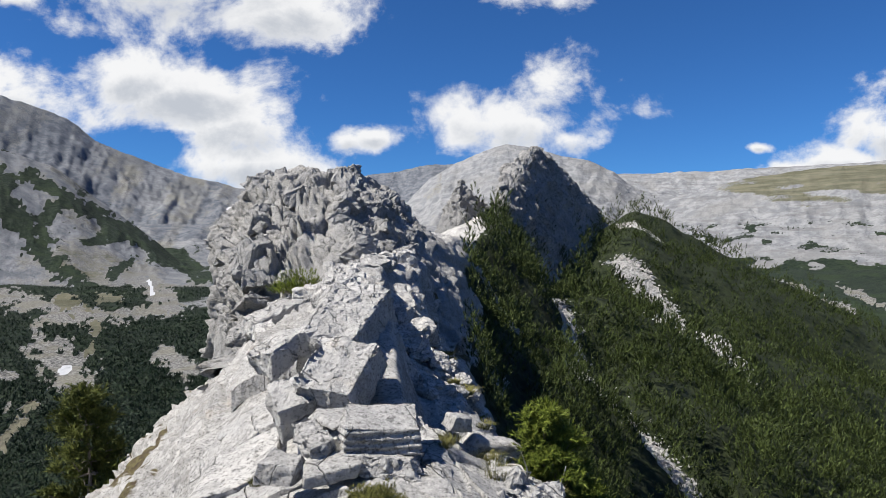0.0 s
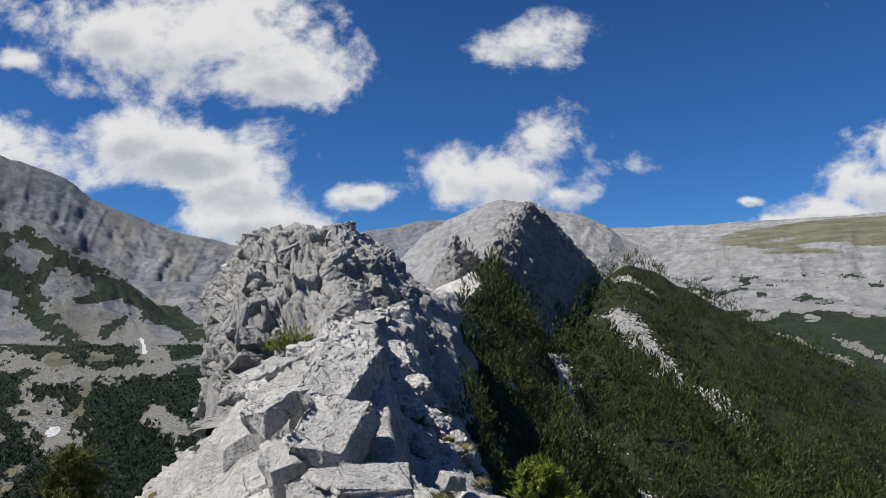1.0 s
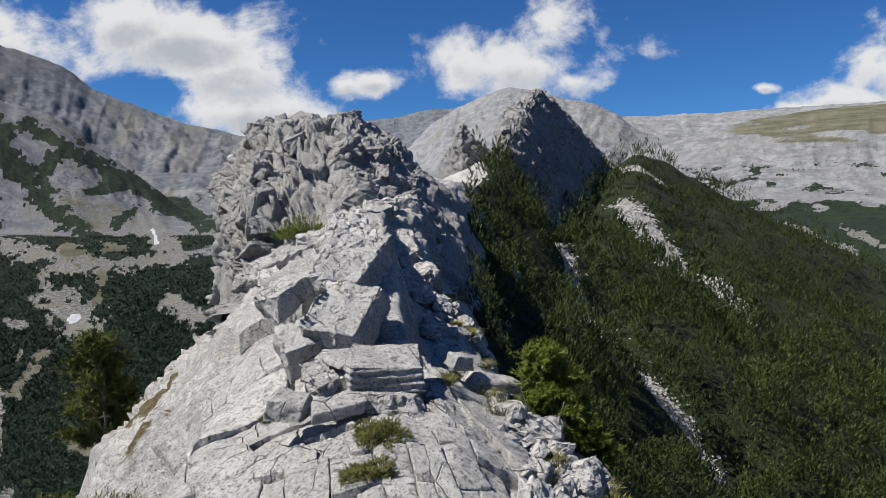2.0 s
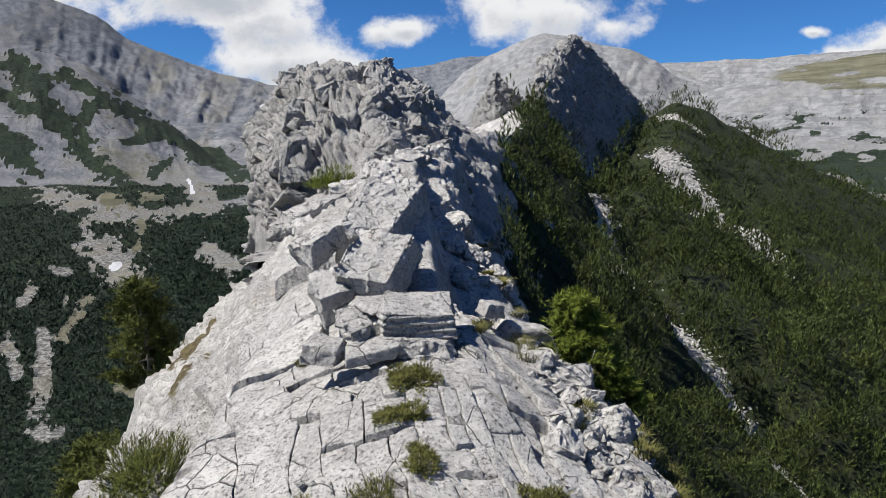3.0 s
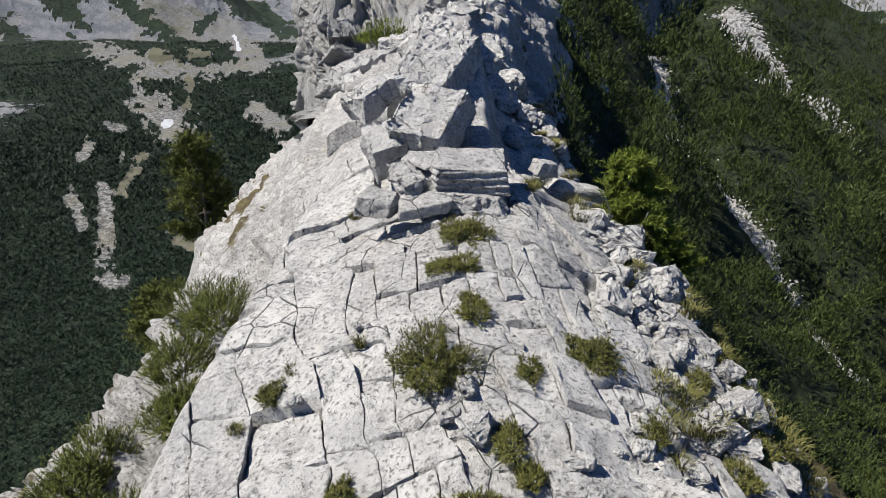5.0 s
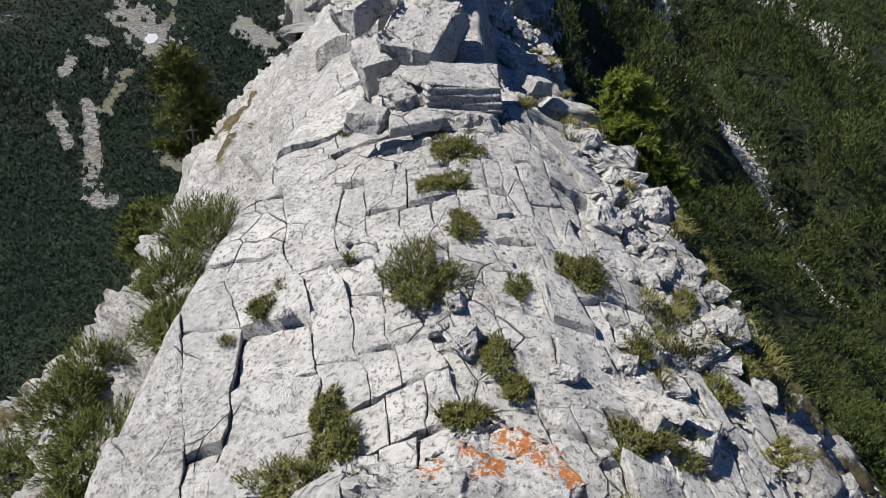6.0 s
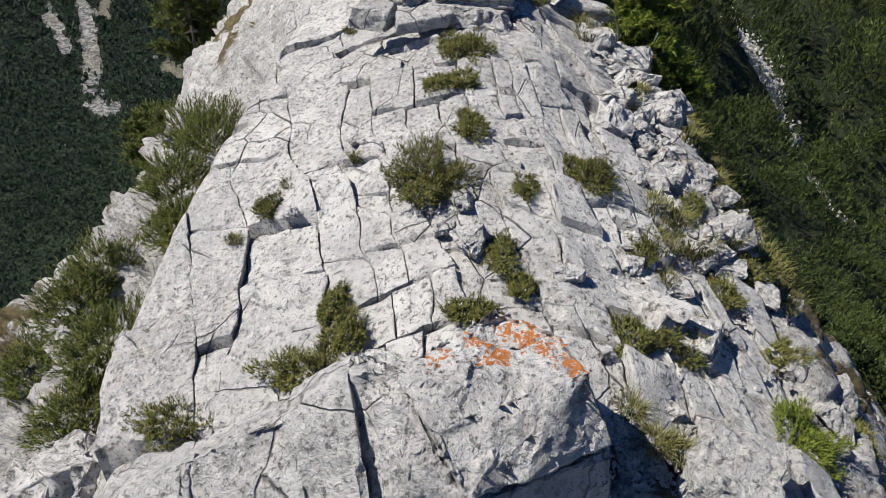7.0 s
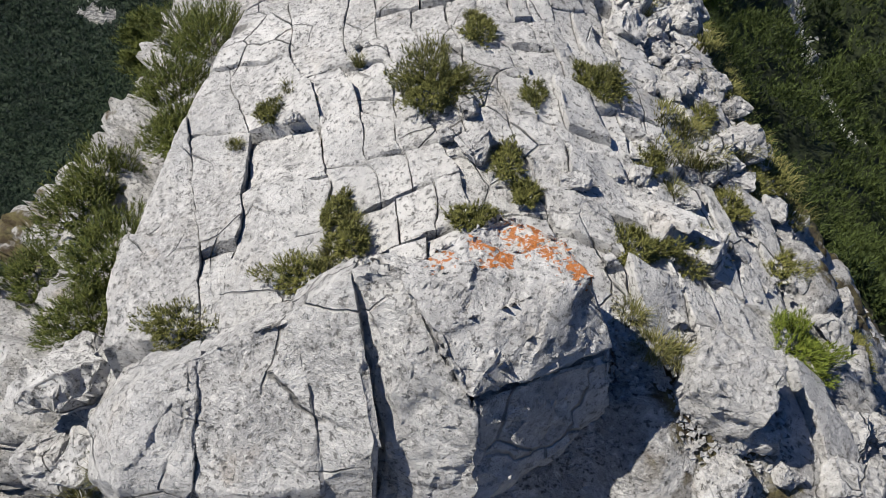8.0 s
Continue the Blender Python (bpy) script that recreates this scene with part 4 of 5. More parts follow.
face = [(-0.605, 1.185, -1.635), (-0.79, 1.16, -1.75), (-0.95, 1.12, -1.84), (-0.465, 0.882, -2.03), (-0.72, 0.85, -2.09), (-0.92, 0.86, -2.14), (-0.5, 0.85, -2.42), (-0.93, 0.83, -2.42), (-0.63, 1.34, -1.68), (-0.97, 1.3, -1.92), (-0.66, 1.45, -2.4), (-1.0, 1.45, -2.4)]
rock("rock_block", face, ROCK, "wide grey limestone slab with a cracked sloping face", edge=0.02, rough=0.011, grain=0.16, round_off=0.005, seed=15, chips=0.009)
face = [(-0.915, 1.125, -1.835), (-1.13, 1.08, -1.94), (-1.3, 1.1, -2.1), (-0.88, 0.86, -2.13), (-1.13, 0.85, -2.16), (-1.34, 0.95, -2.3), (-1.0, 1.3, -1.95), (-1.25, 1.35, -2.1), (-1.0, 1.4, -2.5), (-1.4, 1.4, -2.5), (-1.13, 0.83, -2.5)]
rock("rock_block", face, ROCK, "low grey limestone block at the end of a rock wall", edge=0.02, rough=0.011, grain=0.14, round_off=0.005, seed=16, chips=0.010)
block("rock_block", (-0.74, 4.85, -0.90), (0.46, 0.66, 0.34), (28, 6, -10), "large pale limestone block leaning on a stack of slabs", 21, taper=0.06, rough=0.012, edge=0.03, chips=0.015)
block("rock_block", (-1.04, 4.68, -1.08), (0.30, 0.36, 0.28), (22, -12, 16), "rough grey limestone block beside a leaning block", 22, rough=0.016, edge=0.03, chips=0.014)
block("rock_block", (-1.27, 5.35, -0.80), (0.30, 0.50, 0.22), (20, -6, -30), "square limestone block lying loose on the slab", 23, taper=0.04, rough=0.012, edge=0.03, chips=0.012)
block("rock_block", (-0.86, 6.0, -0.68), (0.56, 1.3, 0.4), (18, 6, -4), "long limestone slab with a steep shaded side", 24, rough=0.02, edge=0.055, crag=0.1)
block("rock_block", (-0.5, 5.5, -1.30), (0.26, 0.8, 0.6), (10, 10, 6), "shaded limestone block against the crest", 25, rough=0.02, edge=0.05, crag=0.15)
block("rock_slab", (-0.39, 4.09, -1.08), (0.45, 0.34, 0.17), (12, 4, 6), "flat layered limestone slab on a pile of stones", 26, layers=0.045, rough=0.010, edge=0.02, round_off=0.035)
block("rock_slab", (-0.76, 4.02, -1.13), (0.17, 0.3, 0.10), (14, -4, 30), "small layered limestone stone beside a flat slab", 27, crag=0.07, rough=0.008, edge=0.024, round_off=0.02)
block("rock_slab", (-0.64, 3.86, -1.225), (0.30, 0.2, 0.06), (16, -9, 14), "thin tilted limestone flake under a slab", 28, rough=0.008, edge=0.026, round_off=0.012)
block("rock_slab", (-0.37, 4.02, -1.235), (0.42, 0.36, 0.10), (0, 5, -6), "dark shaded limestone slab under a flat slab", 29, crag=0.07, rough=0.008, edge=0.03)
block("rock_slab", (-0.92, 3.86, -1.24), (0.24, 0.2, 0.12), (4, 4, -12), "cracked limestone stone at the foot of a pile", 30, rough=0.01, edge=0.026)
block("rock_slab", (-0.6, 4.28, -1.06), (0.35, 0.3, 0.06), (2, 8, 40), "thin limestone flake behind a flat slab", 31, rough=0.008, edge=0.03)
block("rock_block", (-0.16, 4.78, -1.38), (0.3, 0.45, 0.3), (-4, 22, 10), "shaded limestone block on the slope beside slabs", 32, crag=0.12, edge=0.04)
block("rock_block", (0.72, 1.40, -1.98), (0.24, 0.28, 0.26), (4, 8, -20), "pale angular limestone rock on gravel", 33, rough=0.012, edge=0.026, crag=0.08)
block("rock_plate", (0.54, 2.06, -1.785), (0.085, 0.30, 0.035), (-6, -8, 53), "thin pale limestone plate leaning among turf", 34, rough=0.004, edge=0.03, round_off=0.006)
block("rock_block", (0.09, 4.6, -1.17), (0.16, 0.14, 0.09), (6, 10, 30), "small white angular stone on turf", 35)
block("rock_slab", (0.33, 4.72, -1.36), (0.36, 0.2, 0.09), (0, 14, 8), "flat grey limestone slab on the turf edge", 36, rough=0.01)
# broken rocks from the leaning block to the knoll
rnd = random.Random(77)
for k in range(46):
    y = rnd.uniform(7.6, 13.5)
    x = float(crest_x(np.array(y))) + rnd.uniform(-1.5, 0.55)
    a = rnd.uniform(0.2, 0.48)
    block("rock_block", (x, y, float(ridge_z(np.array(x), np.array(y))) + 0.02), (a, a * rnd.uniform(0.9, 1.7), a * rnd.uniform(0.5, 0.9)), (rnd.uniform(0, 25), rnd.uniform(-20, 25), rnd.uniform(-45, 30)), "weathered pale limestone block of the broken crest", 60 + k, ROCK, rough=0.02, edge=0.06, grain=0.2, crag=0.16)


# ---- loose stones and gravel ----
stone_meshes = []
for k in range(7):
    bm = rock_mesh(box_corners((0, 0, 0), (1.0, random.Random(k).uniform(0.7, 1.2), random.Random(k + 9).uniform(0.45, 0.8)), (0, 0, 0), 0.2, 300 + k, 0.15), edge=0.2, rough=0.05, grain=0.5, seed=k, round_off=0.04, crag=0.35)
    me = bpy.data.meshes.new("loose_stone")
    bm.to_mesh(me)
    bm.free()
    me.materials.append(ROCK)
    stone_meshes.append(me)


def loose_stone(x, y, size, rnd, parent=None):
    ob = new("loose_stone", stone_meshes[rnd.randrange(7)])
    ob.matrix_basis = pose(x, y, float(ridge_z(np.array(x), np.array(y))) + 0.12 * size, rnd.uniform(-25, 25), rnd.uniform(-5, 40), rnd.uniform(0, 360)) @ Matrix.Diagonal((size, size, size, 1))
    return tagged(ob, "angular grey limestone stone lying on the rubble slope", "stone", "loose stones on the slope")


rnd = random.Random(31)
for k in range(230):
    y = rnd.uniform(1.1, 9.0)
    u = rnd.uniform(0.75, 2.0) if y < 4.6 else rnd.uniform(0.5, 1.9)
    loose_stone(float(crest_x(np.array(y))) + u, y, rnd.uniform(0.04, 0.15) * (1 + 0.08 * y), rnd)
for x, y, a in ((-1.35, 1.05, 0.16), (-1.5, 1.0, 0.22), (-1.62, 1.2, 0.18), (-1.45, 1.25, 0.12), (-1.75, 1.05, 0.25), (-1.9, 1.3, 0.22), (-1.8, 1.5, 0.3), (-1.95, 1.7, 0.25), (0.55, 1.62, 0.07), (0.42, 1.85, 0.05), (0.33, 1.75, 0.06), (0.2, 2.05, 0.09), (0.26, 1.95, 0.06), (0.36, 2.2, 0.05), (0.75, 1.0, 0.12), (0.95, 1.25, 0.09), (-0.24, 2.35, 0.1), (-0.3, 2.2, 0.08), (-0.19, 2.16, 0.12), (-1.05, 2.5, 0.07), (-1.16, 2.62, 0.05), (-0.78, 2.9, 0.04), (-0.84, 2.92, 0.05)):
    loose_stone(x, y, a, rnd)


def gravel(name, places, sizes, rng, label):
    """Small broken stones, each an uneven eight-sided bit."""
    n = len(places)
    dirs = np.array([(1, 0, 0), (0, 1, 0), (-1, 0, 0), (0, -1, 0), (0, 0, 0.8), (0, 0, -0.8)])
    v = dirs[None] * rng.uniform(0.5, 1.2, (n, 6, 1)) + 0.25 * rng.normal(size=(n, 6, 3))
    turn = rng.uniform(0, 6.283, n)
    c, s_ = np.cos(turn)[:, None], np.sin(turn)[:, None]
    v = np.stack([v[..., 0] * c - v[..., 1] * s_, v[..., 0] * s_ + v[..., 1] * c, v[..., 2] * 0.7], -1) * sizes[:, None, None] + places[:, None]
    tri = np.array([(0, 1, 4), (1, 2, 4), (2, 3, 4), (3, 0, 4), (1, 0, 5), (2, 1, 5), (3, 2, 5), (0, 3, 5)])
    faces = (tri[None] + 6 * np.arange(n)[:, None, None]).reshape(-1, 3)
    return tagged(mesh_object(name, v.reshape(-1, 3), faces, ROCK, smooth=False), label, "gravel", kind="stuff")


rng = np.random.default_rng(5)
gx1, gy1 = rng.uniform(0.12, 1.2, 4600), rng.uniform(0.7, 1.6, 4600)
gy2 = rng.uniform(1.2, 8.0, 5000)
gx2 = crest_x(gy2) + rng.uniform(0.7, 3.2, 5000)
gx3, gy3 = rng.uniform(-1.9, -0.6, 300), rng.uniform(0.5, 1.2, 300)
gxx, gyy = np.concatenate([gx1, gx2, gx3]), np.concatenate([gy1, gy2, gy3])
keep = fbm(gxx / 0.35, gyy / 0.35, 0, 2, 0.5, 71) > -0.1
gxx, gyy = gxx[keep], gyy[keep]
gravel("gravel", np.stack([gxx, gyy, ridge_z(gxx, gyy) + 0.005], 1), rng.uniform(0.006, 0.03, len(gxx)) * np.clip(gyy / 2.2, 0.6, 2.0), rng, "pale broken limestone gravel on the slope")
# blocks of the scree chute and the rock ribs
sx, sy = [], []
for x0, y0, x1, y1, w in GAPS:
    n = int(1100 * w)
    t = rng.uniform(0, 1, n)
    sx.append(x0 + (x1 - x0) * t + rng.normal(size=n) * w * 0.6)
    sy.append(y0 + (y1 - y0) * t + rng.normal(size=n) * w * 0.6)
sx, sy = np.concatenate(sx), np.concatenate(sy)
sz = ridge_z(sx, sy) + ramp(np.hypot(sx, sy), 14, 40) * 0.6 * fbm(sx / 5, sy / 5, 0, 4, 0.5, 55)
gravel("scree", np.stack([sx, sy, sz + 0.05], 1), rng.uniform(0.04, 0.15, len(sx)) * np.clip(np.hypot(sx, sy) / 40, 0.5, 1.4), rng, "pale scree of broken limestone between dwarf pines")

# loose-set boulders of the knoll
boulder_meshes = []
for me in stone_meshes:
    rough_copy = me.copy()
    rough_copy.materials[0] = ROCK_ROUGH
    boulder_meshes.append(rough_copy)
rnd = random.Random(13)
for k in range(240):
    i, j = rnd.randrange(20, 230), rnd.randrange(90, 350)
    size = rnd.uniform(0.22, 0.5)
    if kp[i, j][2] > 1.9:
        continue
    ob = new("boulder", boulder_meshes[rnd.randrange(7)])
    ob.parent = knoll
    ob.matrix_basis = pose(*(kp[i, j] - 0.16 * size * kn[i, j]), rnd.uniform(-30, 50), rnd.uniform(-40, 40), rnd.uniform(0, 360)) @ Matrix.Diagonal((size, size, size * rnd.uniform(0.9, 1.7), 1))


# ---- plants ----
def tris_object(name, tri, mat, parent=None):
    """A mesh from an array of triangles."""
    n = len(tri)
    me = bpy.data.meshes.new(name)
    me.vertices.add(3 * n)
    me.vertices.foreach_set("co", tri.reshape(-1).astype(np.float32))
    me.loops.add(3 * n)
    me.loops.foreach_set("vertex_index", np.arange(3 * n, dtype=np.int32))
    me.polygons.add(n)
    me.polygons.foreach_set("loop_start", np.arange(0, 3 * n, 3, dtype=np.int32))
    me.update(calc_edges=True)
    me.materials.append(mat)
    ob = new(name, me)
    ob.parent = parent
    return ob


def across(axis):
    """Two directions square to each axis."""
    ref = np.where(np.abs(axis[:, 2:]) > 0.9, [[1.0, 0, 0]], [[0, 0, 1.0]])
    a = np.cross(axis, ref)
    a /= np.linalg.norm(a, axis=1, keepdims=True)
    return a, np.cross(axis, a)


def shoots(base, axis, length, width, count, rng, spread=0.75, reach=2.2):
    """Needle-clad shoots: blades that stand out round each axis and point along it."""
    axis = axis / np.linalg.norm(axis, axis=1, keepdims=True)
    a, b = across(axis)
    out = []
    for k in range(count):
        turn = rng.uniform(0, 6.283, len(base))[:, None]
        side = a * np.cos(turn) + b * np.sin(turn)
        tang = -a * np.sin(turn) + b * np.cos(turn)
        h = (0.85 * (k + rng.uniform(0, 1, len(base))) / count)[:, None] * length[:, None]
        root = base + axis * h
        tip = root + (side * spread * rng.uniform(0.7, 1.2, (len(base), 1)) + axis * rng.uniform(0.5, 1.0, (len(base), 1))) * width[:, None] * reach
        half = tang * width[:, None] * 0.42
        out.append(np.stack([root - half, root + half, tip], 1))
    return np.concatenate(out, 0)


def twig_mesh(paths, sides=5):
    """Tapered round limbs: each a row of (place, radius)."""
    bm = bmesh.new()
    for path in paths:
        rings = []
        for k, (p, rad) in enumerate(path):
            p = Vector(p)
            ahead = (Vector(path[min(k + 1, len(path) - 1)][0]) - Vector(path[max(k - 1, 0)][0])).normalized()
            q = ahead.to_track_quat("Z", "Y")
            rings.append([bm.verts.new(p + q @ Vector((rad * math.cos(6.283 * s / sides), rad * math.sin(6.283 * s / sides), 0))) for s in range(sides)])
        for r0, r1 in zip(rings, rings[1:]):
            for s in range(sides):
                bm.faces.new((r0[s], r0[(s + 1) % sides], r1[(s + 1) % sides], r1[s]))
        bm.faces.new(rings[-1])
    return bm


def shrub(name, at, size, number, length, width, mat, label, seed, category="shrub", lean=0.0, blades=8, wood=None, up=0.5):
    """A low bush: twigs from its foot and needle shoots over its dome."""
    rng = np.random.default_rng(seed)
    number = int(number * 1.7)
    root = new(name)
    root.location = at
    tagged(root, label, category)
    d = rng.normal(size=(number, 3))
    d[:, 2] = np.abs(d[:, 2]) * 0.8 + 0.05
    d /= np.linalg.norm(d, axis=1, keepdims=True)
    lumpy = 1 + 0.6 * fbm(d[:, 0] * 2.2, d[:, 1] * 2.2, d[:, 2] * 2.2, 2, 0.5, seed)
    depth = rng.uniform(0.45, 1.0, number) ** 0.6
    p = d * np.array(size) * (lumpy * depth)[:, None]
    p[:, 0] += lean * p[:, 2]
    axis = d * 0.9 + np.array([0, 0, up]) + 0.35 * rng.normal(size=(number, 3))
    tri = shoots(p, axis, length * rng.uniform(0.6, 1.3, number), width * 0.6 * rng.uniform(0.7, 1.2, number), blades + 2, rng, 0.75, 3.8)
    tris_object("foliage", tri, mat, root)
    paths = []
    for k in range(9):
        tip = p[rng.integers(number)] * 0.9
        mid = tip * 0.5 + rng.normal(size=3) * 0.06 * max(size)
        w = 0.02 * max(size)
        paths.append([((tip * 0.02).tolist(), w), (mid.tolist(), 0.7 * w), (tip.tolist(), 0.25 * w)])
    part("twig", twig_mesh(paths), wood or BARK, root, "thin grey twig tangle")
    return root


def grass(name, at, radius, number, height, mat, label, seed, thick=0.0025):
    """A tuft of bent blades."""
    rng = np.random.default_rng(seed)
    ang, rad = rng.uniform(0, 6.283, number), radius * np.sqrt(rng.uniform(0, 1, number))
    root = np.stack([rad * np.cos(ang), rad * np.sin(ang), np.full(number, -0.01)], 1)
    out = np.stack([np.cos(ang), np.sin(ang), 0 * ang], 1) * rng.uniform(0.1, 0.9, number)[:, None] + 0.3 * rng.normal(size=(number, 3)) * [1, 1, 0]
    h = 0.85 * height * rng.uniform(0.4, 1.1, number)
    thick = 0.6 * thick
    mid = root + out * h[:, None] * 0.35 + np.array([0, 0, 1]) * h[:, None] * 0.65
    tip = root + out * h[:, None] * 0.95 + np.array([0, 0, 1]) * h[:, None] * rng.uniform(0.6, 1.0, number)[:, None]
    side = np.stack([-np.sin(ang), np.cos(ang), 0 * ang], 1) * thick
    tri = np.concatenate([np.stack([root - side, root + side, mid + side], 1), np.stack([root - side, mid + side, mid - side], 1), np.stack([mid - side, mid + side, tip], 1)], 0)
    ob = tris_object(name, tri, mat)
    ob.location = at
    return tagged(ob, label, "grass")


def on_ridge(x, y, up=0.0):
    return (x, y, float(ridge_z(np.array(x), np.array(y))) + up)


def pine_tree(at, height, spread, seed, mat, label, lean=0.0, whorls=9, shoot=0.16):
    """A small pine: trunk, limbs in uneven whorls, needle tufts at their ends."""
    rng = np.random.default_rng(seed)
    root = new("pine_tree")
    root.location = at
    tagged(root, label, "tree")
    stem = [((lean * t * height + 0.05 * math.sin(5 * t), 0.04 * math.cos(4 * t), t * height), 0.035 * height * (1 - 0.85 * t) * 0.6) for t in np.linspace(0, 0.96, 8)]
    part("trunk", twig_mesh([stem], 8), BARK, root, smooth=True)
    limbs, base, axis = [], [], []
    for w in range(whorls):
        t = 0.12 + 0.86 * w / (whorls - 1)
        for k in range(rng.integers(4, 7)):
            a = rng.uniform(0, 6.283)
            reach = spread * (1.0 - 0.72 * t ** 1.5) * rng.uniform(0.55, 1.1)
            foot = np.array([lean * t * height + 0.05 * math.sin(5 * t), 0.04 * math.cos(4 * t), t * height])
            d = np.array([math.cos(a), math.sin(a), 0.0])
            mid = foot + d * reach * 0.55 + [0, 0, -0.02 * height + 0.03 * rng.normal()]
            tip = foot + d * reach + [0, 0, 0.10 * height * rng.uniform(0.1, 1.0)]
            limbs.append([(foot.tolist(), 0.010 * height), (mid.tolist(), 0.007 * height), (tip.tolist(), 0.003 * height)])
            for s in np.linspace(0.35, 1.0, 6):
                c = (foot * (1 - s) + tip * s) if s > 0.55 else (foot * (1 - s / 0.55) + mid * s / 0.55)
                for _ in range(7):
                    base.append(c + rng.normal(size=3) * [0.09, 0.09, 0.05] * spread)
                    axis.append(d * 0.7 + [0, 0, 0.8] + 0.5 * rng.normal(size=3))
    base.append(np.array([lean * height, 0, height * 0.95]))
    axis.append(np.array([0, 0, 1.0]))
    base, axis = np.array(base), np.array(axis)
    part("limb", twig_mesh(limbs, 4), BARK, root)
    tri = shoots(base, axis, shoot * rng.uniform(0.6, 1.2, len(base)), shoot * 0.11 * rng.uniform(0.8, 1.2, len(base)), 18, rng, 0.8, 4.6)
    tris_object("crown", tri, mat, root)
    return root


pine_tree(on_ridge(-5.75, 10.9, -0.05), 1.85, 0.72, 3, PINE, "small dark green pine tree with uneven crown on the rock flank", 0.05)
pine_tree(on_ridge(-6.1, 10.1, -0.1), 0.9, 0.75, 4, PINE, "stunted pine beside a taller pine on the rock flank", -0.1, 6)
pine_tree(on_ridge(0.70, 4.62, -0.05), 0.62, 0.30, 5, PINE_YOUNG, "bright yellow-green young pine at the rubble edge", 0.05, 8, 0.075)
pine_tree(on_ridge(0.92, 4.5, -0.05), 0.3, 0.22, 6, PINE_YOUNG, "very small bright green pine at the rubble edge", 0.2, 4, 0.07)

JUNIPERS = (
    (-0.40, 2.48, (0.17, 0.20, 0.17), 1980, "dense green juniper bush with bare twigs in a rock joint"), (0.27, 2.70, (0.15, 0.14, 0.09), 1320, "low spreading juniper under a rock ledge"),
    (-0.37, 3.55, (0.13, 0.14, 0.10), 1100, "dull green juniper in a joint below stacked slabs"), (-0.36, 3.24, (0.12, 0.10, 0.05), 700, "flat juniper mat in a rock joint"),
    (-0.48, 3.26, (0.07, 0.08, 0.04), 330, "thin juniper mat on pale slabs"), (-0.26, 2.86, (0.06, 0.13, 0.05), 520, "narrow juniper mat in a rock joint"),
    (0.45, 1.87, (0.14, 0.08, 0.08), 900, "low green juniper beside a pale leaning plate"), (-0.71, 1.62, (0.17, 0.10, 0.10), 924, "low green juniper behind a rock block"),
    (-0.60, 1.76, (0.08, 0.07, 0.07), 500, "small green juniper behind a rock block"), (-0.70, 1.93, (0.05, 0.12, 0.05), 500, "narrow juniper mat along a joint"),
    (-1.22, 1.52, (0.14, 0.10, 0.07), 704, "low dull juniper at a slab edge"), (-0.15, 1.80, (0.09, 0.05, 0.05), 484, "small brownish juniper behind a lichen rock"),
    (-0.06, 2.10, (0.05, 0.11, 0.05), 440, "narrow juniper mat along a joint"), (0.02, 1.95, (0.05, 0.08, 0.05), 400, "narrow juniper mat along a joint"),
    (-1.18, 2.58, (0.06, 0.07, 0.06), 420, "small grey-green juniper under a slab"), (0.52, 2.40, (0.07, 0.08, 0.05), 420, "small juniper in a joint of the rubble flank"),
    (0.00, 2.49, (0.05, 0.09, 0.04), 360, "narrow juniper mat along a joint"), (0.66, 1.98, (0.08, 0.09, 0.06), 420, "dull juniper on the rubble flank"), (0.90, 2.38, (0.08, 0.1, 0.06), 420, "dull juniper on the rubble flank"))
for k, (x, y, size, number, label) in enumerate(JUNIPERS):
    shrub("juniper_bush", on_ridge(x, y, -0.015), size, number, 0.021, 0.0056, JUNIPER, label, 41 + k, wood=DEAD)
shrub("juniper_bush", on_ridge(1.08, 1.75, -0.03), (0.14, 0.16, 0.12), 1144, 0.026, 0.0065, PINE_YOUNG, "bright green bush on the rubble slope", 68)
for k, (x, y, a, b, c) in enumerate(((-2.75, 4.9, 0.3, 0.35, 0.28), (-2.38, 4.5, 0.24, 0.3, 0.24), (-2.36, 3.84, 0.2, 0.3, 0.24), (-2.12, 3.3, 0.14, 0.24, 0.2), (-2.66, 3.2, 0.2, 0.3, 0.26), (-2.70, 2.95, 0.22, 0.26, 0.24), (-2.18, 2.45, 0.22, 0.34, 0.24), (-2.95, 2.7, 0.24, 0.3, 0.24), (-2.1, 2.05, 0.16, 0.24, 0.2))):
    shrub("dwarf_pine", on_ridge(x, y, -0.05), (a, b, c), 420, 0.085, 0.012, PINE, "olive green dwarf pine on the cliff ledge", 70 + k, up=0.8, blades=12)
shrub("dwarf_pine", (-2.45, 11.6, -0.75), (0.42, 0.35, 0.3), 420, 0.10, 0.016, PINE_YOUNG, "green dwarf pine at the foot of the knoll", 80, up=0.8, blades=12)


# ---- dwarf pine on the wooded slope ----
def canopy(x, y, size, seed):
    d, gap, who, side = cells(x / size, y / size, 0.0, seed)
    return (0.3 + 0.7 * who) * np.clip(1.25 - 1.35 * d, 0.05, 1)


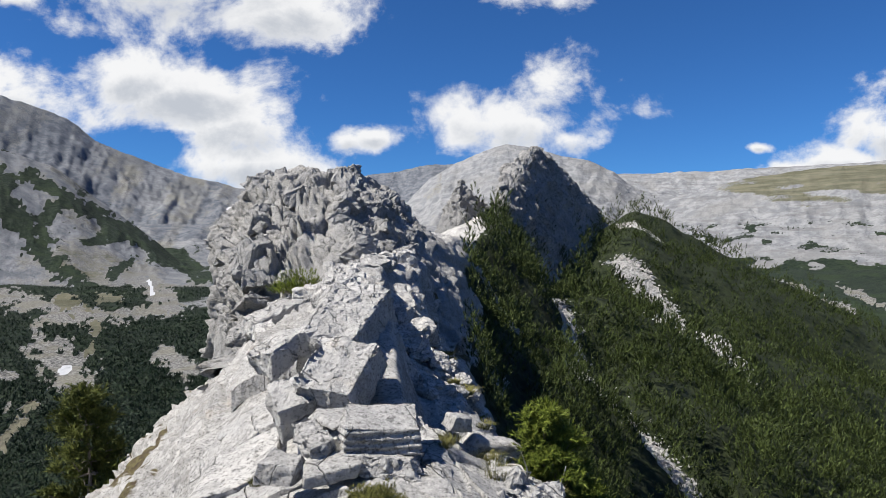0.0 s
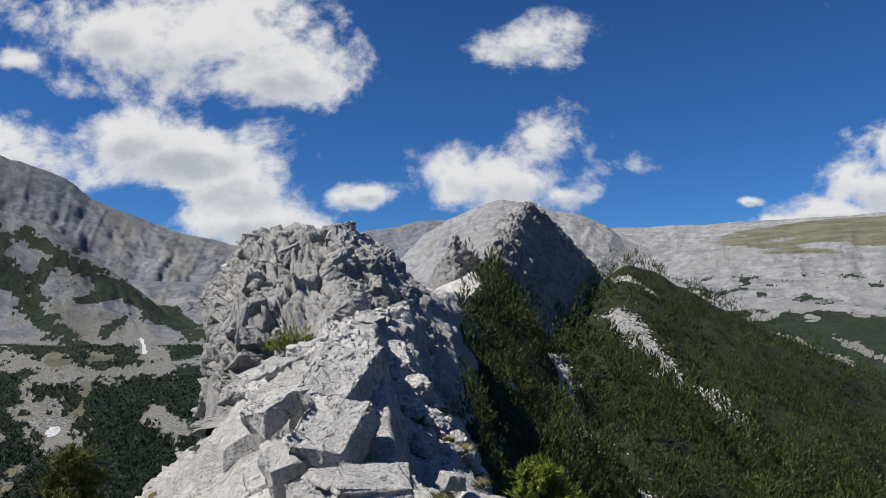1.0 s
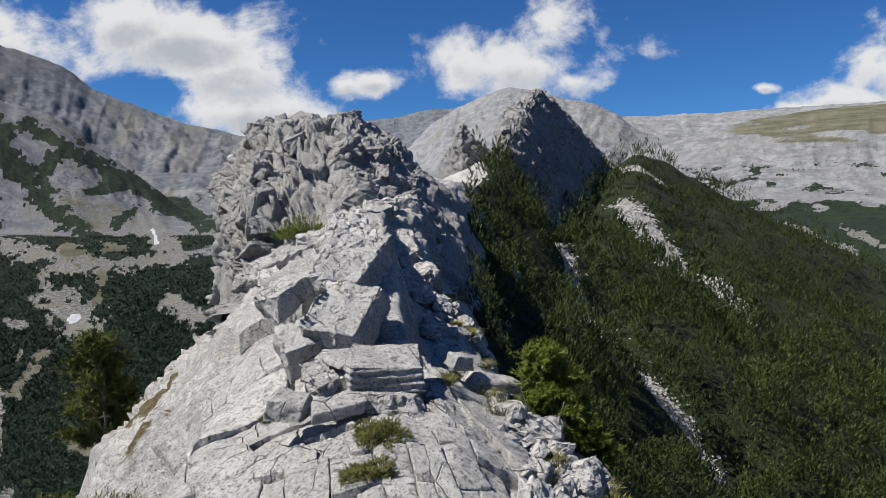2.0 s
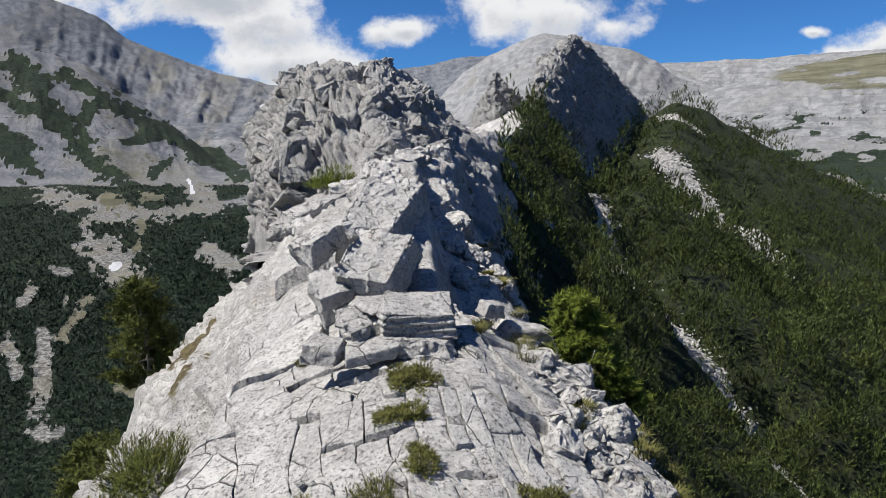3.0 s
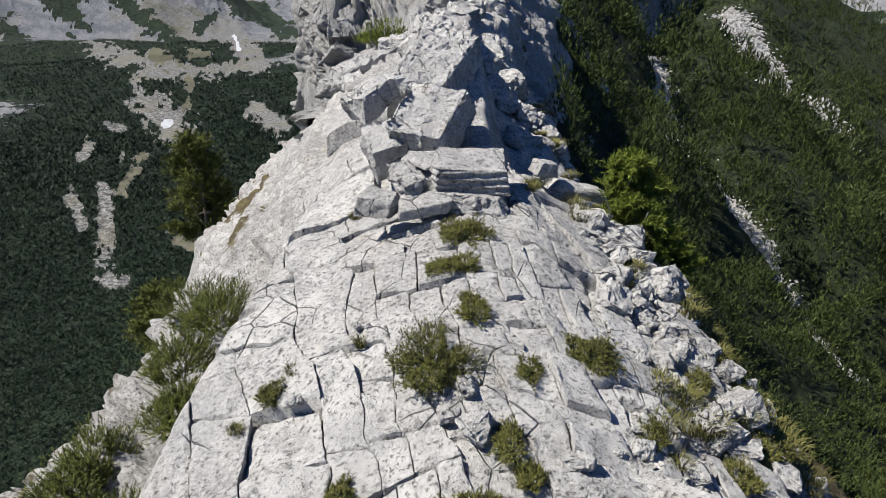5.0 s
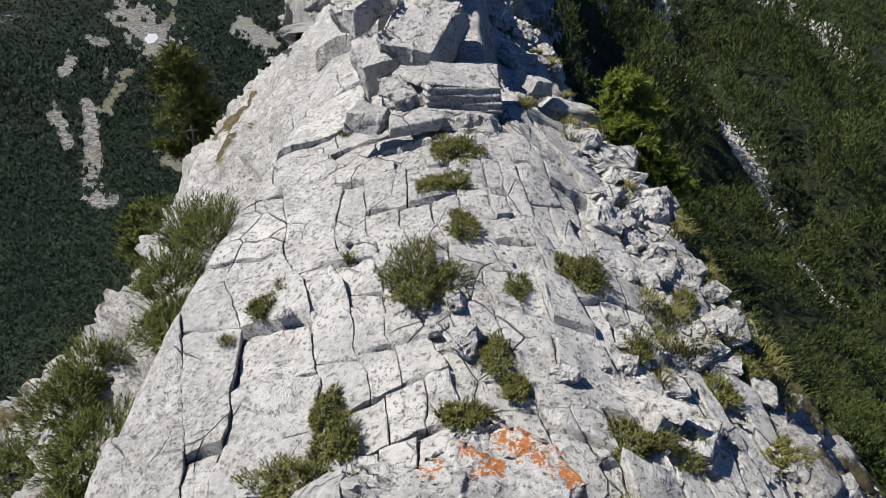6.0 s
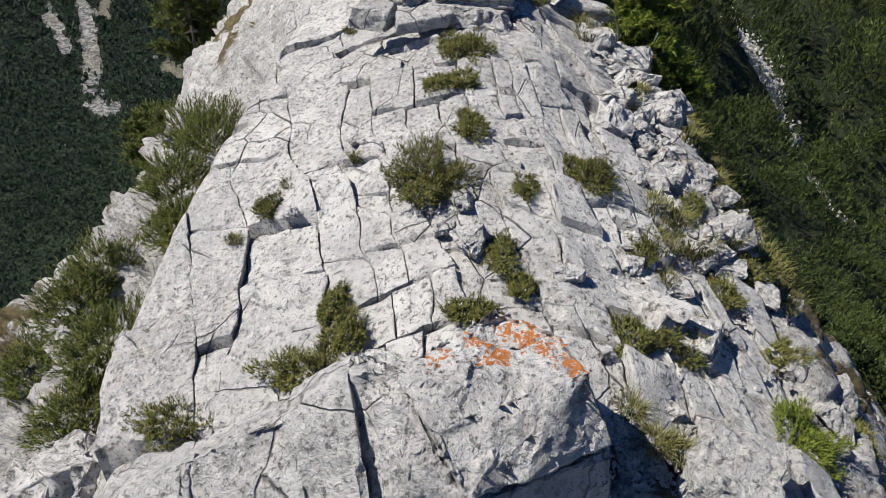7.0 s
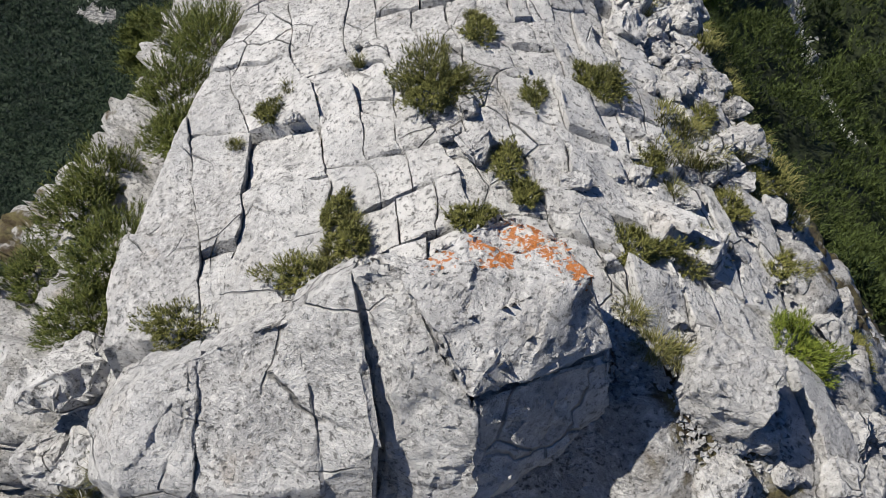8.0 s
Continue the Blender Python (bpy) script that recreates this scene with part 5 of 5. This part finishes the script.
def thicket(name, rng, number, r_low, r_high, az_low, az_high, label):
    """Bushes of upright branches, each branch clad in needle shoots that narrow towards its tip."""
    a = np.radians(rng.uniform(az_low, az_high, number))
    r = np.exp(rng.uniform(math.log(r_low), math.log(r_high), number))
    x, y = r * np.sin(a), r * np.cos(a)
    keep = (pine_cover(x, y) > rng.uniform(0.3, 0.7, number)) & (y < 88) & (canopy(x, y, 1.9, 501) > rng.uniform(0.12, 0.46, number))
    x, y, r = x[keep], y[keep], r[keep]
    crown = canopy(x, y, 1.9, 501)
    z = ridge_z(x, y) + ramp(r, 14, 40) * 0.6 * fbm(x / 5, y / 5, 0, 4, 0.5, 55)
    size = np.clip(r / 24, 0.4, 1.7)
    foot = z + 1.7 * crown ** 1.4 * np.clip(r / 14, 0.5, 1.5) - 0.15
    tall = size * rng.uniform(0.3, 0.9, len(x)) * (0.4 + 0.7 * crown)
    lean = np.stack([0.22 * rng.normal(size=len(x)) + 0.1, 0.22 * rng.normal(size=len(x)), np.ones(len(x))], 1)
    out = []
    for k in range(5):
        t = (k + 0.5 * rng.uniform(0, 1, len(x))) / 5
        ang = rng.uniform(0, 6.283, len(x))
        wide = 0.15 * size * (1 - 0.8 * t)
        d = np.stack([np.cos(ang), np.sin(ang), 0 * ang], 1)
        base = np.stack([x, y, foot], 1) + lean * (tall * t)[:, None] + d * wide[:, None]
        out.append(shoots(base, d * (0.9 - 0.7 * t)[:, None] + lean, 0.2 * size * rng.uniform(0.7, 1.2, len(x)), 0.040 * size * rng.uniform(0.7, 1.3, len(x)), 7, rng, 0.55, 3.6))
    return tagged(tris_object(name, np.concatenate(out, 0), THICKET), label, "dwarf pine", kind="stuff")


rng = np.random.default_rng(8)
thicket("dwarf_pine_thicket", rng, 38000, 5.0, 108, 0, 50, "dense dark green dwarf pine thicket on the wooded slope")

# clumps of the valley's dwarf pine
number = 120000
pick = np.stack([rng.uniform(-58, -12, number), np.exp(rng.uniform(math.log(110), math.log(1000), number))], 1)
px, py = pick[:, 1] * np.sin(np.radians(pick[:, 0])), pick[:, 1] * np.cos(np.radians(pick[:, 0]))
col = np.clip(((pick[:, 0] + 60) / 0.125 + 40).round().astype(int), 0, deg.shape[1] - 1)
line = np.clip(np.searchsorted(rr, pick[:, 1]), 0, len(rr) - 1)
wood = red[line, col] > rng.uniform(0.45, 0.75, number)
px, py, pr = px[wood], py[wood], pick[wood, 1]
pz = fz[line, col][wood]
size = np.clip(pr / 330, 0.4, 1.3)
base = np.stack([px, py, pz + size * 0.6 * rng.uniform(0.0, 1.0, len(px))], 1)
axis = np.stack([0.5 * rng.normal(size=len(px)), 0.5 * rng.normal(size=len(px)), np.ones(len(px))], 1)
tagged(tris_object("valley_dwarf_pine", shoots(base, axis, 0.9 * size, 0.6 * size * rng.uniform(0.6, 1.3, len(px)), 4, rng, 1.0), VALLEY_PINE), "dark green dwarf pine thickets on the valley floor", "dwarf pine", kind="stuff")

# ---- turf and grass ----
rnd = random.Random(52)
TURF = ((-1.12, 2.70, 0.03, 0.08), (-0.96, 2.64, 0.06, 0.04), (-0.80, 2.79, 0.03, 0.07), (-1.31, 2.42, 0.04, 0.04), (0.00, 2.44, 0.03, 0.07), (0.48, 1.43, 0.05, 0.10), (0.56, 1.44, 0.05, 0.09), (0.41, 1.55, 0.04, 0.09), (-0.62, 1.86, 0.04, 0.06), (-0.66, 1.70, 0.05, 0.07), (-1.12, 1.02, 0.03, 0.08), (-1.47, 1.15, 0.06, 0.10), (-1.62, 1.1, 0.06, 0.12), (-1.2, 4.35, 0.05, 0.06), (-0.08, 4.85, 0.08, 0.08), (0.04, 4.5, 0.09, 0.08), (0.0, 4.3, 0.06, 0.08), (0.33, 4.26, 0.10, 0.10), (0.3, 4.5, 0.10, 0.10), (-0.30, 2.95, 0.04, 0.05), (0.62, 2.3, 0.05, 0.07), (0.8, 2.6, 0.06, 0.08), (0.75, 3.2, 0.07, 0.08), (0.55, 3.6, 0.07, 0.08))
for k, (x, y, a, b) in enumerate(TURF):
    grass("grass_tuft", on_ridge(x, y), a, 320, b, DRY, "yellow-green tuft of mountain grass in a rock joint", 200 + k, 0.0016)
for k in range(70):
    y = rnd.uniform(2.3, 8.5)
    x = float(crest_x(np.array(y))) + rnd.uniform(0.85, 1.9)
    grass("grass_tuft", on_ridge(x, y, 0.02), rnd.uniform(0.06, 0.16), 380, rnd.uniform(0.05, 0.10), DRY, "dry yellow-green grass tuft on the rubble slope", 300 + k, 0.002 + 0.0004 * y)
for k in range(16):
    y = rnd.uniform(2.0, 8.0)
    x = float(crest_x(np.array(y))) + rnd.uniform(1.0, 1.9)
    shrub("juniper_bush", on_ridge(x, y, -0.02), (rnd.uniform(0.06, 0.12), rnd.uniform(0.08, 0.16), rnd.uniform(0.04, 0.08)), 420, 0.022, 0.006, JUNIPER, "low dull green juniper on the rubble slope", 400 + k, blades=6)


def dead_branch(at, reach, turn, seed):
    """A bare, bent, bleached branch with side twigs."""
    rng = np.random.default_rng(seed)
    p, d, main = np.zeros(3), np.array([math.cos(turn), math.sin(turn), 0.35]), []
    side = []
    for k in range(8):
        main.append((p.tolist(), 0.009 * (1 - 0.09 * k)))
        if k in (2, 4, 5):
            e = d + rng.normal(size=3) * 0.8
            side.append([(p.tolist(), 0.006), ((p + e * reach * 0.12).tolist(), 0.005), ((p + e * reach * 0.25 + rng.normal(size=3) * 0.03).tolist(), 0.002)])
        d = d + rng.normal(size=3) * 0.45
        d /= np.linalg.norm(d)
        p = p + d * reach / 8
    root = new("dead_branch")
    root.location = at
    tagged(root, "bleached bare dead branch on the rubble slope", "branch")
    part("stem", twig_mesh([main], 6), DEAD, root, smooth=True)
    part("side_twig", twig_mesh(side, 5), DEAD, root)


dead_branch(on_ridge(0.42, 4.45, 0.04), 0.5, -0.6, 3)
dead_branch(on_ridge(0.35, 4.7, 0.04), 0.45, 1.2, 5)
dead_branch(on_ridge(0.6, 4.3, 0.05), 0.4, -0.2, 9)
